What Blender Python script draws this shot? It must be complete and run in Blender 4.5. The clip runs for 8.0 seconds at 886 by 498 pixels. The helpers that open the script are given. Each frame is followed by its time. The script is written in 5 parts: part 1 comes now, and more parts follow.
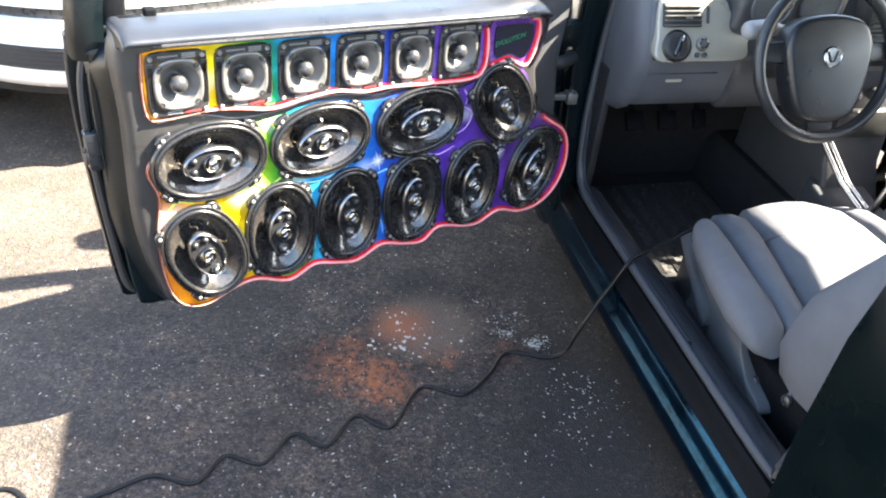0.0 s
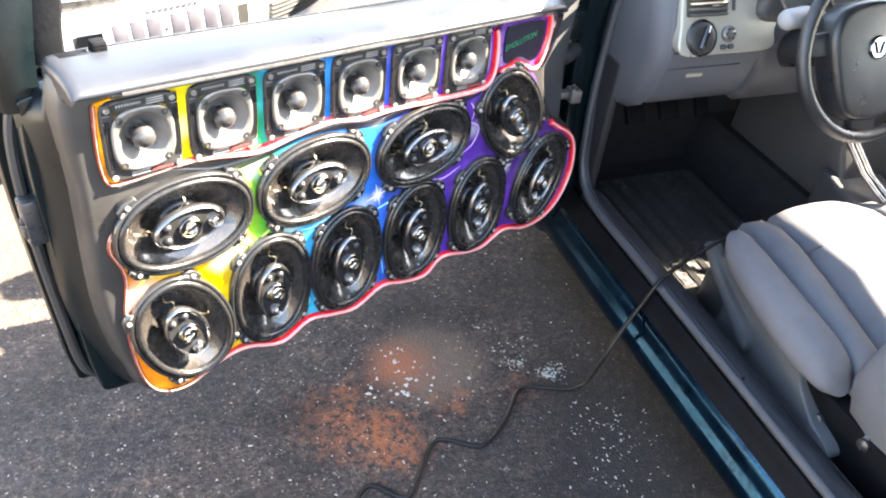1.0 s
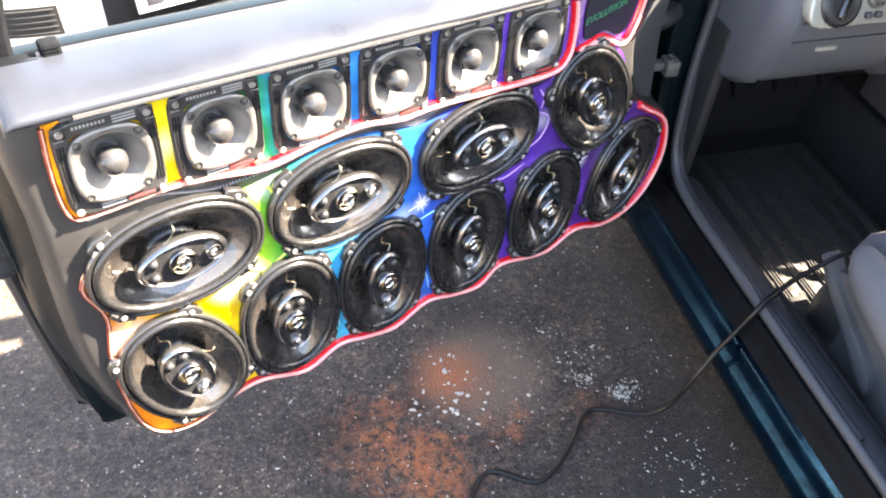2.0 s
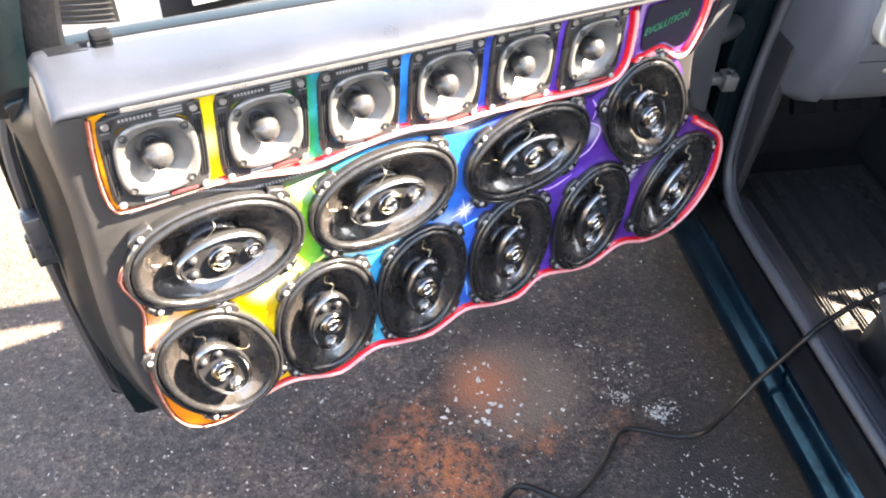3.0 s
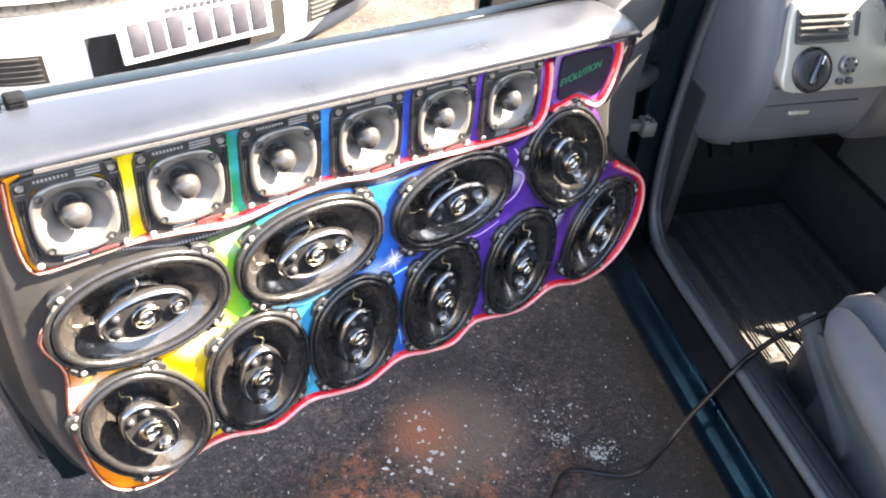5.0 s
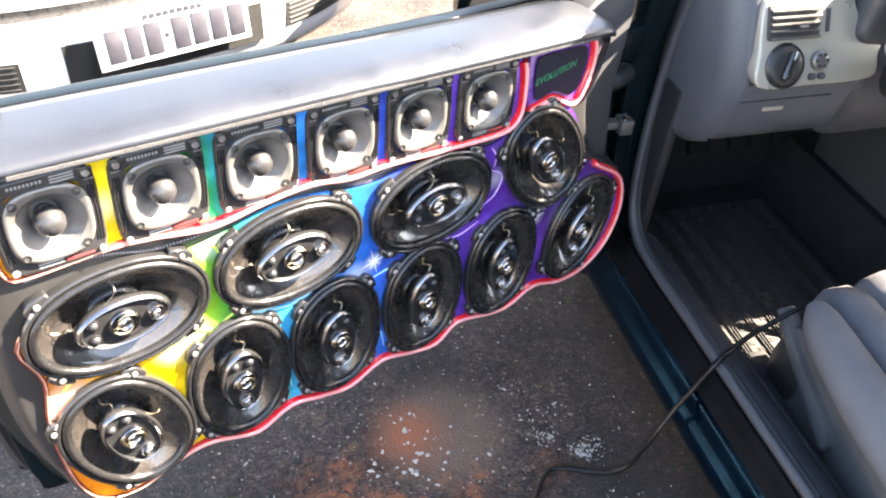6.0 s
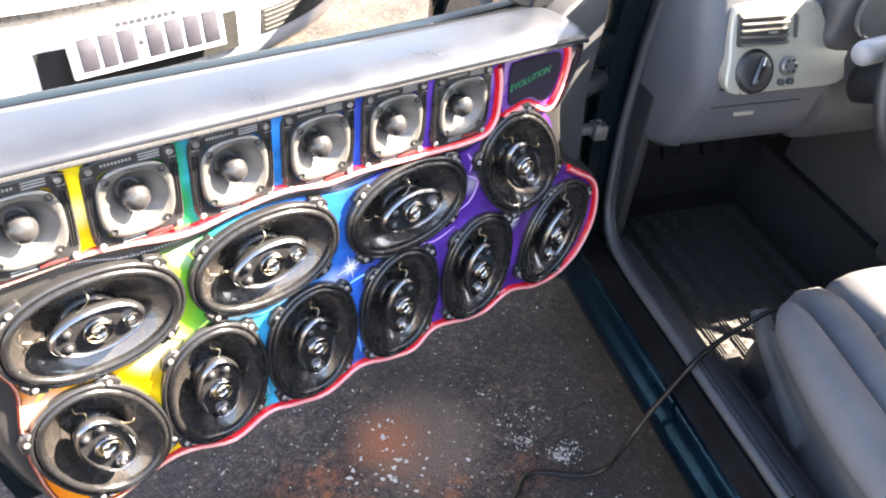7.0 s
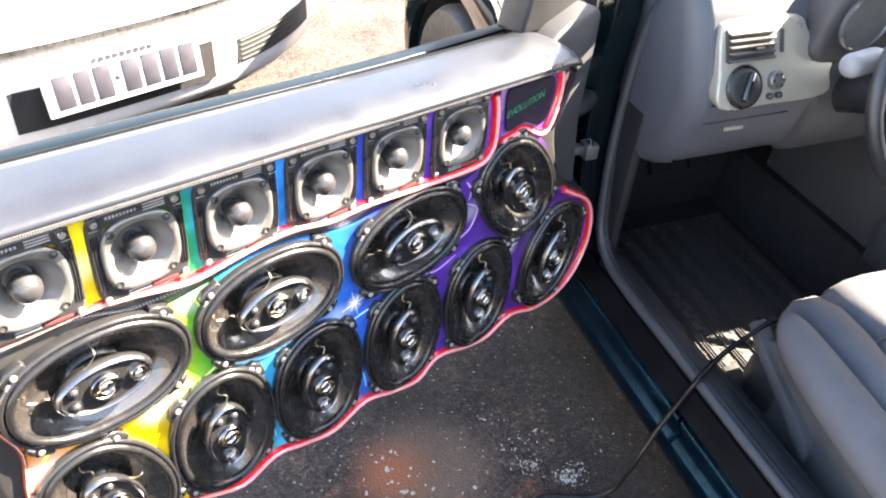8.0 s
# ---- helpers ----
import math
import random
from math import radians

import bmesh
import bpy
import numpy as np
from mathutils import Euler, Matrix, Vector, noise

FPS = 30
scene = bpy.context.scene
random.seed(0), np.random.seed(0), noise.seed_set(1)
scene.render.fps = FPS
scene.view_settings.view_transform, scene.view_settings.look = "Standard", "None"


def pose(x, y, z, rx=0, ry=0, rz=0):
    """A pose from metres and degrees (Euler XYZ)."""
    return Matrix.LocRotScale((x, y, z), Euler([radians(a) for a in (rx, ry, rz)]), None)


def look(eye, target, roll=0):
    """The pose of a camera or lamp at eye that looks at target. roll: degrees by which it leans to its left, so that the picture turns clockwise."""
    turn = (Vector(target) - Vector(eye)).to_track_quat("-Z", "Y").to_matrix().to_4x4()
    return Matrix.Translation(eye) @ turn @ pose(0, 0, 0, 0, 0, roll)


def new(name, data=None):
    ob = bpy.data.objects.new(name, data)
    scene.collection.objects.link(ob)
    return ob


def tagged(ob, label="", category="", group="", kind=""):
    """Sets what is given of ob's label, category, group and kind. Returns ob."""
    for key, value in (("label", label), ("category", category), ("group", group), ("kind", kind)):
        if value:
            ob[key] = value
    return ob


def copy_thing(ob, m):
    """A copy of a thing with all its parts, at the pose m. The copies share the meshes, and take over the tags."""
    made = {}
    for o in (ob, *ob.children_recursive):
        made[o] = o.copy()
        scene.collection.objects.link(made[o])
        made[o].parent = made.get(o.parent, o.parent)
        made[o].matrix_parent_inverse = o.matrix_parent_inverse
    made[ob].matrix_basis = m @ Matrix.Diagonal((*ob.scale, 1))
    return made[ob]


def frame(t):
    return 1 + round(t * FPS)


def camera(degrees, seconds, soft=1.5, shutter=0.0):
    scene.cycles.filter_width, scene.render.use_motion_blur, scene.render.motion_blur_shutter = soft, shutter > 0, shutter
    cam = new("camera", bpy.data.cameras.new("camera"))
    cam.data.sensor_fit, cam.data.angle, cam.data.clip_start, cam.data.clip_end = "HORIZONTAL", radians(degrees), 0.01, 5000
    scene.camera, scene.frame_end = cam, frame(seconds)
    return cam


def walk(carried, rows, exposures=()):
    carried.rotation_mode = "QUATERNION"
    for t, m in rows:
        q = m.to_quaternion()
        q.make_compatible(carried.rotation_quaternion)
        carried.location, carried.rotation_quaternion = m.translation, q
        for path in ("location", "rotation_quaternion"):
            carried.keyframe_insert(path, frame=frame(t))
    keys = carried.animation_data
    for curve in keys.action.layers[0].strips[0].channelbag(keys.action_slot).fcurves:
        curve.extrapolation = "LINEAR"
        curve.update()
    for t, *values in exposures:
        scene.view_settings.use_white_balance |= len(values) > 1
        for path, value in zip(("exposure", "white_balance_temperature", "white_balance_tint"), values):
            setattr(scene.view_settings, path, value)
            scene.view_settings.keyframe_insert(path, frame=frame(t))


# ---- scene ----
cam = camera(58.7, 8.0, soft=2.0)
METRES, EYE, TILT, LEAN, TURN = 1.0, 1.53, 0.0, 0.0, 0.0
PATH = [
    (0, (0.04, 0.103, 1.483), (0.012, 1.721, 0.309), 5.6),
    (0.5, (-0.101, 0.297, 1.479), (-0.001, 1.833, 0.202), 4.5),
    (1, (-0.177, 0.43, 1.461), (0.016, 1.973, 0.204), 6.8),
    (1.2, (-0.154, 0.517, 1.458), (-0.03, 2.035, 0.162), 4.8),
    (2.5, (-0.12, 0.786, 1.408), (-0.156, 2.164, -0.04), 4.7),
    (3, (-0.129, 0.776, 1.414), (-0.22, 2.168, -0.018), 4.3),
    (3.5, (-0.133, 0.757, 1.415), (-0.264, 2.163, -0.002), 3.9),
    (4, (-0.131, 0.747, 1.414), (-0.255, 2.168, 0.012), 4.1),
    (4.5, (-0.112, 0.755, 1.421), (-0.2, 2.211, 0.052), 4.4),
    (5, (-0.091, 0.764, 1.427), (-0.076, 2.254, 0.093), 5.2),
    (6.5, (-0.077, 0.755, 1.428), (-0.014, 2.255, 0.108), 5.1),
    (7, (-0.075, 0.753, 1.428), (0.025, 2.263, 0.12), 5.7),
    (7.5, (-0.087, 0.757, 1.431), (-0.033, 2.268, 0.122), 3.8),
    (8, (-0.131, 0.785, 1.436), (0.046, 2.314, 0.158), 4.8),
]
walk(cam, [(t, look(eye, target, roll)) for t, eye, target, roll in PATH],
     exposures=[(0.0, 4.15, 7250, 8), (0.5, 4.62, 7600, 10), (1.0, 4.64, 7850, 11), (2.5, 4.63, 8050, 14), (3.5, 4.62, 8050, 14), (4.0, 4.44, 8050, 14), (5.0, 4.38, 7900, 14), (8.0, 4.34, 7800, 14)])


# ---- sun, sky, exposure ----
SUN_AZ, SUN_EL = 15.5, 40.8            # degrees: azimuth counter-clockwise from +x, elevation
world = bpy.data.worlds.new("sky")
scene.world = world
world.use_nodes = True
wn = world.node_tree
sky = wn.nodes.new("ShaderNodeTexSky")
sky.sky_type = 'NISHITA'
sky.sun_disc = False
sky.sun_elevation = radians(SUN_EL)
sky.sun_rotation = radians(90 - SUN_AZ)
wn.links.new(sky.outputs[0], wn.nodes["Background"].inputs[0])
wn.nodes["Background"].inputs[1].default_value = 0.085
sun_data = bpy.data.lights.new("sun", 'SUN')
sun_data.energy, sun_data.angle, sun_data.color = 5.0, radians(0.53), (1.0, 0.95, 0.87)
sun = new("sun", sun_data)
sun_way = Vector((math.cos(radians(SUN_AZ)) * math.cos(radians(SUN_EL)), math.sin(radians(SUN_AZ)) * math.cos(radians(SUN_EL)), math.sin(radians(SUN_EL))))
sun.matrix_world = look(sun_way * 20, (0, 0, 0))


# ---- materials ----
def mat(name, color, rough=0.5, metal=0.0, vary=0.15, scale=30.0, bump=0.0, bump_scale=200.0, coat=0.0, rough_vary=0.1, spec=0.5):
    """A surface with blotches of lightness at one scale, grain at another, and a fine relief."""
    m = bpy.data.materials.new(name)
    m.use_nodes = True
    n, l = m.node_tree.nodes, m.node_tree.links
    b = n["Principled BSDF"]
    co = n.new("ShaderNodeTexCoord")
    big = n.new("ShaderNodeTexNoise")
    big.inputs["Scale"].default_value, big.inputs["Detail"].default_value = scale, 6
    l.new(co.outputs["Object"], big.inputs["Vector"])
    fine = n.new("ShaderNodeTexNoise")
    fine.inputs["Scale"].default_value, fine.inputs["Detail"].default_value = bump_scale, 4
    l.new(co.outputs["Object"], fine.inputs["Vector"])
    add = n.new("ShaderNodeMath")
    add.operation = 'ADD'
    l.new(big.outputs[0], add.inputs[0])
    l.new(fine.outputs[0], add.inputs[1])
    mr = n.new("ShaderNodeMapRange")
    mr.inputs[1].default_value, mr.inputs[2].default_value = 0.6, 1.4
    mr.inputs[3].default_value, mr.inputs[4].default_value = 1 - vary, 1 + vary
    l.new(add.outputs[0], mr.inputs[0])
    mul = n.new("ShaderNodeVectorMath")
    mul.operation = 'SCALE'
    mul.inputs[0].default_value = color
    l.new(mr.outputs[0], mul.inputs["Scale"])
    l.new(mul.outputs[0], b.inputs["Base Color"])
    rr = n.new("ShaderNodeMapRange")
    rr.inputs[1].default_value, rr.inputs[2].default_value = 0.3, 0.7
    rr.inputs[3].default_value, rr.inputs[4].default_value = max(0.02, rough - rough_vary), min(1, rough + rough_vary)
    l.new(big.outputs[0], rr.inputs[0])
    l.new(rr.outputs[0], b.inputs["Roughness"])
    b.inputs["Metallic"].default_value = metal
    b.inputs["Coat Weight"].default_value = coat
    b.inputs["Coat Roughness"].default_value = 0.05
    b.inputs["Specular IOR Level"].default_value = spec
    if bump:
        bp = n.new("ShaderNodeBump")
        bp.inputs["Strength"].default_value, bp.inputs["Distance"].default_value = bump, 0.002
        l.new(fine.outputs[0], bp.inputs["Height"])
        l.new(bp.outputs[0], b.inputs["Normal"])
    return m


def ramp(nodes, stops):
    r = nodes.new("ShaderNodeValToRGB")
    e = r.color_ramp.elements
    while len(e) < len(stops):
        e.new(0.5)
    for k, (p, c) in enumerate(stops):
        e[k].position, e[k].color = p, (*c, 1)
    return r


def rainbow_mat():
    """Airbrushed paint under clear lacquer: orange at the latch end, through yellow, green and blue to violet at the hinge."""
    m = bpy.data.materials.new("airbrushed rainbow lacquer")
    m.use_nodes = True
    n, l = m.node_tree.nodes, m.node_tree.links
    b = n["Principled BSDF"]
    co = n.new("ShaderNodeTexCoord")
    no = n.new("ShaderNodeTexNoise")
    no.inputs["Scale"].default_value, no.inputs["Detail"].default_value = 7, 3
    l.new(co.outputs["Object"], no.inputs["Vector"])
    sep = n.new("ShaderNodeSeparateXYZ")
    l.new(co.outputs["Object"], sep.inputs[0])
    wob = n.new("ShaderNodeMath")
    wob.operation = 'MULTIPLY_ADD'
    wob.inputs[1].default_value = 0.10
    l.new(no.outputs[0], wob.inputs[0])
    l.new(sep.outputs[0], wob.inputs[2])
    lean = n.new("ShaderNodeMath")
    lean.operation = 'MULTIPLY_ADD'
    lean.inputs[1].default_value = 0.12
    l.new(sep.outputs[1], lean.inputs[0])
    l.new(wob.outputs[0], lean.inputs[2])
    mr = n.new("ShaderNodeMapRange")
    mr.inputs[1].default_value, mr.inputs[2].default_value = -0.085, 1.03
    l.new(lean.outputs[0], mr.inputs[0])
    r = ramp(n, [(0.0, (0.70, 0.09, 0.01)), (0.09, (0.85, 0.30, 0.01)), (0.185, (0.85, 0.50, 0.01)), (0.225, (0.78, 0.62, 0.02)), (0.255, (0.28, 0.52, 0.03)), (0.29, (0.015, 0.30, 0.035)),
                 (0.320, (0.008, 0.27, 0.07)), (0.346, (0.01, 0.28, 0.46)), (0.43, (0.008, 0.20, 0.58)), (0.53, (0.01, 0.075, 0.40)), (0.61, (0.03, 0.03, 0.30)), (0.68, (0.07, 0.022, 0.26)), (1.0, (0.09, 0.022, 0.20))])
    l.new(mr.outputs[0], r.inputs[0])
    st = n.new("ShaderNodeTexNoise")
    st.inputs["Scale"].default_value, st.inputs["Detail"].default_value = 14, 6
    l.new(co.outputs["Object"], st.inputs["Vector"])
    sr = ramp(n, [(0.35, (0.55, 0.55, 0.55)), (0.55, (1, 1, 1)), (0.68, (1.6, 1.6, 1.5))])
    l.new(st.outputs[0], sr.inputs[0])
    mx = n.new("ShaderNodeMix")
    mx.data_type, mx.blend_type = 'RGBA', 'MULTIPLY'
    mx.inputs[0].default_value = 1
    l.new(r.outputs[0], mx.inputs[6])
    l.new(sr.outputs[0], mx.inputs[7])
    col = mx.outputs[2]
    for cx, cy, rad, amount in ((-0.060, 0.085, 0.055, 0.55), (0.100, 0.120, 0.055, 0.5), (0.215, 0.112, 0.045, 0.45), (0.165, 0.262, 0.035, 0.4), (0.390, 0.098, 0.04, 0.45), (0.425, 0.117, 0.022, 0.6), (0.785, 0.062, 0.03, 0.5), (0.675, 0.19, 0.03, 0.3), (0.045, 0.37, 0.03, 0.35)):
        d = n.new("ShaderNodeVectorMath")
        d.operation = 'DISTANCE'
        d.inputs[1].default_value = (cx, cy, -0.032)
        l.new(co.outputs["Object"], d.inputs[0])
        f = n.new("ShaderNodeMapRange")
        f.interpolation_type = 'SMOOTHSTEP'
        f.inputs[1].default_value, f.inputs[2].default_value, f.inputs[3].default_value, f.inputs[4].default_value = rad, 0.0, 0.0, amount
        l.new(d.outputs["Value"], f.inputs[0])
        glow = n.new("ShaderNodeMix")
        glow.data_type = 'RGBA'
        l.new(f.outputs[0], glow.inputs[0])
        l.new(col, glow.inputs[6])
        glow.inputs[7].default_value = (0.85, 0.85, 0.80, 1)
        col = glow.outputs[2]
    l.new(col, b.inputs["Base Color"])
    b.inputs["Roughness"].default_value = 0.25
    b.inputs["Coat Weight"].default_value, b.inputs["Coat Roughness"].default_value = 0.8, 0.06
    return m


def asphalt_mat():
    """Old asphalt: dark binder, paler stones, darker patches and two patches of rust-red dust."""
    m = bpy.data.materials.new("worn asphalt")
    m.use_nodes = True
    n, l = m.node_tree.nodes, m.node_tree.links
    b = n["Principled BSDF"]
    co = n.new("ShaderNodeTexCoord")

    def noise_tex(scale, detail=5, rough=0.6):
        t = n.new("ShaderNodeTexNoise")
        t.inputs["Scale"].default_value, t.inputs["Detail"].default_value, t.inputs["Roughness"].default_value = scale, detail, rough
        l.new(co.outputs["Object"], t.inputs["Vector"])
        return t

    def mix(fac, a, bb, kind='MIX'):
        x = n.new("ShaderNodeMix")
        x.data_type, x.blend_type = 'RGBA', kind
        if isinstance(fac, float):
            x.inputs[0].default_value = fac
        else:
            l.new(fac, x.inputs[0])
        for k, v in ((6, a), (7, bb)):
            if isinstance(v, tuple):
                x.inputs[k].default_value = (*v, 1)
            else:
                l.new(v, x.inputs[k])
        return x.outputs[2]

    vor = n.new("ShaderNodeTexVoronoi")
    vor.inputs["Scale"].default_value = 190
    l.new(co.outputs["Object"], vor.inputs["Vector"])
    sepc = n.new("ShaderNodeSeparateColor")
    l.new(vor.outputs["Color"], sepc.inputs[0])
    stones = ramp(n, [(0.0, (0.023, 0.0192, 0.0175)), (0.5, (0.043, 0.0358, 0.0316)), (0.88, (0.062, 0.0515, 0.0448)), (0.985, (0.096, 0.081, 0.070)), (1.0, (0.26, 0.24, 0.21))])
    l.new(sepc.outputs[0], stones.inputs[0])
    blot = ramp(n, [(0.32, (0.45, 0.45, 0.47)), (0.5, (0.95, 0.93, 0.92)), (0.68, (1.45, 1.36, 1.28))])
    l.new(noise_tex(4.5, 8, 0.62).outputs[0], blot.inputs[0])
    col = mix(1.0, stones.outputs[0], blot.outputs[0], 'MULTIPLY')
    pits = ramp(n, [(0.36, (0.26, 0.26, 0.31)), (0.46, (0.75, 0.74, 0.76)), (0.57, (1.15, 1.10, 1.06)), (0.72, (1.5, 1.38, 1.25))])
    pit_noise = noise_tex(48, 8, 0.76)
    l.new(pit_noise.outputs[0], pits.inputs[0])
    col = mix(1.0, col, pits.outputs[0], 'MULTIPLY')
    brown = ramp(n, [(0.40, (0.80, 0.80, 0.86)), (0.55, (1.0, 0.98, 0.96)), (0.66, (1.35, 1.16, 1.0))])
    l.new(noise_tex(16, 6, 0.7).outputs[0], brown.inputs[0])
    col = mix(1.0, col, brown.outputs[0], 'MULTIPLY')

    def patch(cx, cy, rad, soft, wob, scale):
        """1 inside a ragged round patch, 0 outside."""
        dist = n.new("ShaderNodeVectorMath")
        dist.operation = 'DISTANCE'
        dist.inputs[1].default_value = (cx, cy, 0)
        l.new(co.outputs["Object"], dist.inputs[0])
        jit = n.new("ShaderNodeMath")
        jit.operation = 'MULTIPLY_ADD'
        jit.inputs[1].default_value = wob
        l.new(noise_tex(scale, 6, 0.65).outputs[0], jit.inputs[0])
        l.new(dist.outputs["Value"], jit.inputs[2])
        fac = n.new("ShaderNodeMapRange")
        fac.interpolation_type = 'SMOOTHSTEP'
        fac.inputs[1].default_value, fac.inputs[2].default_value = rad + wob * 0.5 + soft, rad + wob * 0.5 - soft
        l.new(jit.outputs[0], fac.inputs[0])
        return fac.outputs[0]

    def times(a, k):
        t = n.new("ShaderNodeMath")
        t.operation = 'MULTIPLY'
        l.new(a, t.inputs[0])
        if isinstance(k, float):
            t.inputs[1].default_value = k
        else:
            l.new(k, t.inputs[1])
        return t.outputs[0]

    holes = n.new("ShaderNodeMapRange")
    holes.inputs[1].default_value, holes.inputs[2].default_value = 0.42, 0.54
    l.new(pit_noise.outputs[0], holes.inputs[0])
    # red rust dust, eaten by dark pits
    for cx, cy, rad, amount in ((-0.150, 1.570, 0.060, 0.66), (-0.095, 1.515, 0.060, 0.70), (-0.215, 1.65, 0.035, 0.48), (-0.22, 1.54, 0.045, 0.4), (0.015, 1.652, 0.025, 0.62), (0.065, 1.66, 0.012, 0.55), (0.218, 1.70, 0.03, 0.35), (-0.28, 1.60, 0.05, 0.25)):
        col = mix(times(times(patch(cx, cy, rad, 0.050, 0.26, 26), holes.outputs[0]), amount), col, (0.22, 0.068, 0.024))
    # a smooth film of fawn dust with an orange heart
    col = mix(times(patch(-0.01, 1.778, 0.125, 0.055, 0.06, 9), 0.72), col, (0.118, 0.083, 0.062))
    col = mix(times(patch(-0.085, 1.762, 0.058, 0.065, 0.06, 12), 0.85), col, (0.24, 0.080, 0.036))
    # dark ragged patches along the car's side, and darker drips
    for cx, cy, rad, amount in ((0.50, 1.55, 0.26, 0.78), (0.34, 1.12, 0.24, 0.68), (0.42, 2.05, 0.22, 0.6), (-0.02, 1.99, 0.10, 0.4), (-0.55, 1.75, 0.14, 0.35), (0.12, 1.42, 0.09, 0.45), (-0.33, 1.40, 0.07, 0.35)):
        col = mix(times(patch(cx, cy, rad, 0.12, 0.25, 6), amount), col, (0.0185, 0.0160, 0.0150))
    # pale dust beyond the darker standing place
    sx = n.new("ShaderNodeSeparateXYZ")
    l.new(co.outputs["Object"], sx.inputs[0])
    edge = n.new("ShaderNodeMath")
    edge.operation = 'MULTIPLY_ADD'
    edge.inputs[1].default_value = 0.9
    l.new(noise_tex(2.2, 6, 0.6).outputs[0], edge.inputs[0])
    l.new(sx.outputs[0], edge.inputs[2])
    dusty = n.new("ShaderNodeMapRange")
    dusty.inputs[1].default_value, dusty.inputs[2].default_value = 0.0, -0.9
    dusty.inputs[3].default_value, dusty.inputs[4].default_value = 0.0, 0.75
    l.new(edge.outputs[0], dusty.inputs[0])
    dust = mix(0.35, col, (0.085, 0.074, 0.058))
    col = mix(dusty.outputs[0], col, dust)
    l.new(col, b.inputs["Base Color"])
    b.inputs["Roughness"].default_value = 0.85
    b.inputs["Specular IOR Level"].default_value = 0.3
    bp = n.new("ShaderNodeBump")
    bp.inputs["Strength"].default_value, bp.inputs["Distance"].default_value = 0.6, 0.004
    l.new(vor.outputs["Distance"], bp.inputs["Height"])
    l.new(bp.outputs[0], b.inputs["Normal"])
    return m


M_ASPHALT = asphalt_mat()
M_RAINBOW = rainbow_mat()
M_GREEN = mat("dark green car lacquer", (0.0016, 0.0055, 0.0068), 0.18, 0.0, 0.25, 9, 0, spec=0.36)
M_WING = mat("polished dark green lacquer", (0.002, 0.008, 0.010), 0.08, 0.0, 0.25, 9, 0, coat=1.0, rough_vary=0.03)
M_FRAME = mat("satin dark green frame paint", (0.0014, 0.0036, 0.0046), 0.34, 0.0, 0.3, 9, 0.05, 200, spec=0.22)
M_GREENWORN = mat("dull dark green lacquer", (0.0008, 0.0032, 0.0036), 0.30, 0.0, 0.25, 9, 0, coat=0.0, spec=0.16)
M_TEAL = mat("scuffed teal sill paint", (0.0026, 0.019, 0.040), 0.18, 0.85, 0.9, 9, 0.05, 120, coat=0.0, spec=0.3)
M_VINYL = mat("black grained vinyl", (0.021, 0.0205, 0.0205), 0.36, 0, 0.25, 12, 0.35, 700)
M_LEDGE = mat("dark grey vinyl ledge", (0.0145, 0.0170, 0.0230), 0.33, 0, 0.3, 8, 0.12, 600, spec=0.40)
M_RUBBER = mat("black rubber", (0.018, 0.018, 0.019), 0.55, 0, 0.3, 40, 0.1, 300)
M_GLOSSBLACK = mat("glossy black plastic", (0.015, 0.015, 0.0155), 0.16, 0, 0.2, 40, 0, coat=0.4, rough_vary=0.06)
M_CONE = mat("shiny black speaker cone", (0.022, 0.0195, 0.018), 0.25, 0, 0.3, 60, 0.02, 250, coat=0.8)
M_SURROUND = mat("satin rubber surround", (0.010, 0.010, 0.0105), 0.26, 0, 0.2, 60, 0.03, 300)
M_CHROME = mat("chrome", (0.46, 0.45, 0.44), 0.20, 1.0, 0.1, 60, 0, rough_vary=0.05)
M_GOLD = mat("pale gold foil", (0.40, 0.34, 0.23), 0.28, 1.0, 0.15, 80)
M_SILVER = mat("cast silver paint", (0.155, 0.151, 0.144), 0.40, 0.6, 0.2, 60, 0.15, 500)
M_SCREW = mat("zinc screw", (0.36, 0.345, 0.33), 0.38, 0.75, 0.4, 90)
M_HORN = mat("grey metal horn", (0.185, 0.182, 0.18), 0.40, 0.6, 0.12, 50, 0.08, 400)
M_BULLET = mat("grey metal bullet", (0.045, 0.045, 0.047), 0.30, 0.45, 0.12, 60)
M_BLACKPLATE = mat("black moulded plate", (0.020, 0.020, 0.021), 0.32, 0, 0.2, 50, 0.1, 500)
def rim_mat(name, cold, warm):
    """Airbrushed line: brown and faint at the latch end, strong towards the hinge."""
    m = mat(name, cold, 0.25, 0, 0.3, 25, 0, coat=0.7)
    n, l = m.node_tree.nodes, m.node_tree.links
    co = n.new("ShaderNodeTexCoord")
    sep = n.new("ShaderNodeSeparateXYZ")
    l.new(co.outputs["Object"], sep.inputs[0])
    mr = n.new("ShaderNodeMapRange")
    mr.inputs[1].default_value, mr.inputs[2].default_value = -0.08, 0.20
    l.new(sep.outputs[0], mr.inputs[0])
    r = ramp(n, [(0.0, warm), (0.25, warm), (1.0, cold)])
    l.new(mr.outputs[0], r.inputs[0])
    l.new(r.outputs[0], n["Principled BSDF"].inputs["Base Color"])
    return m


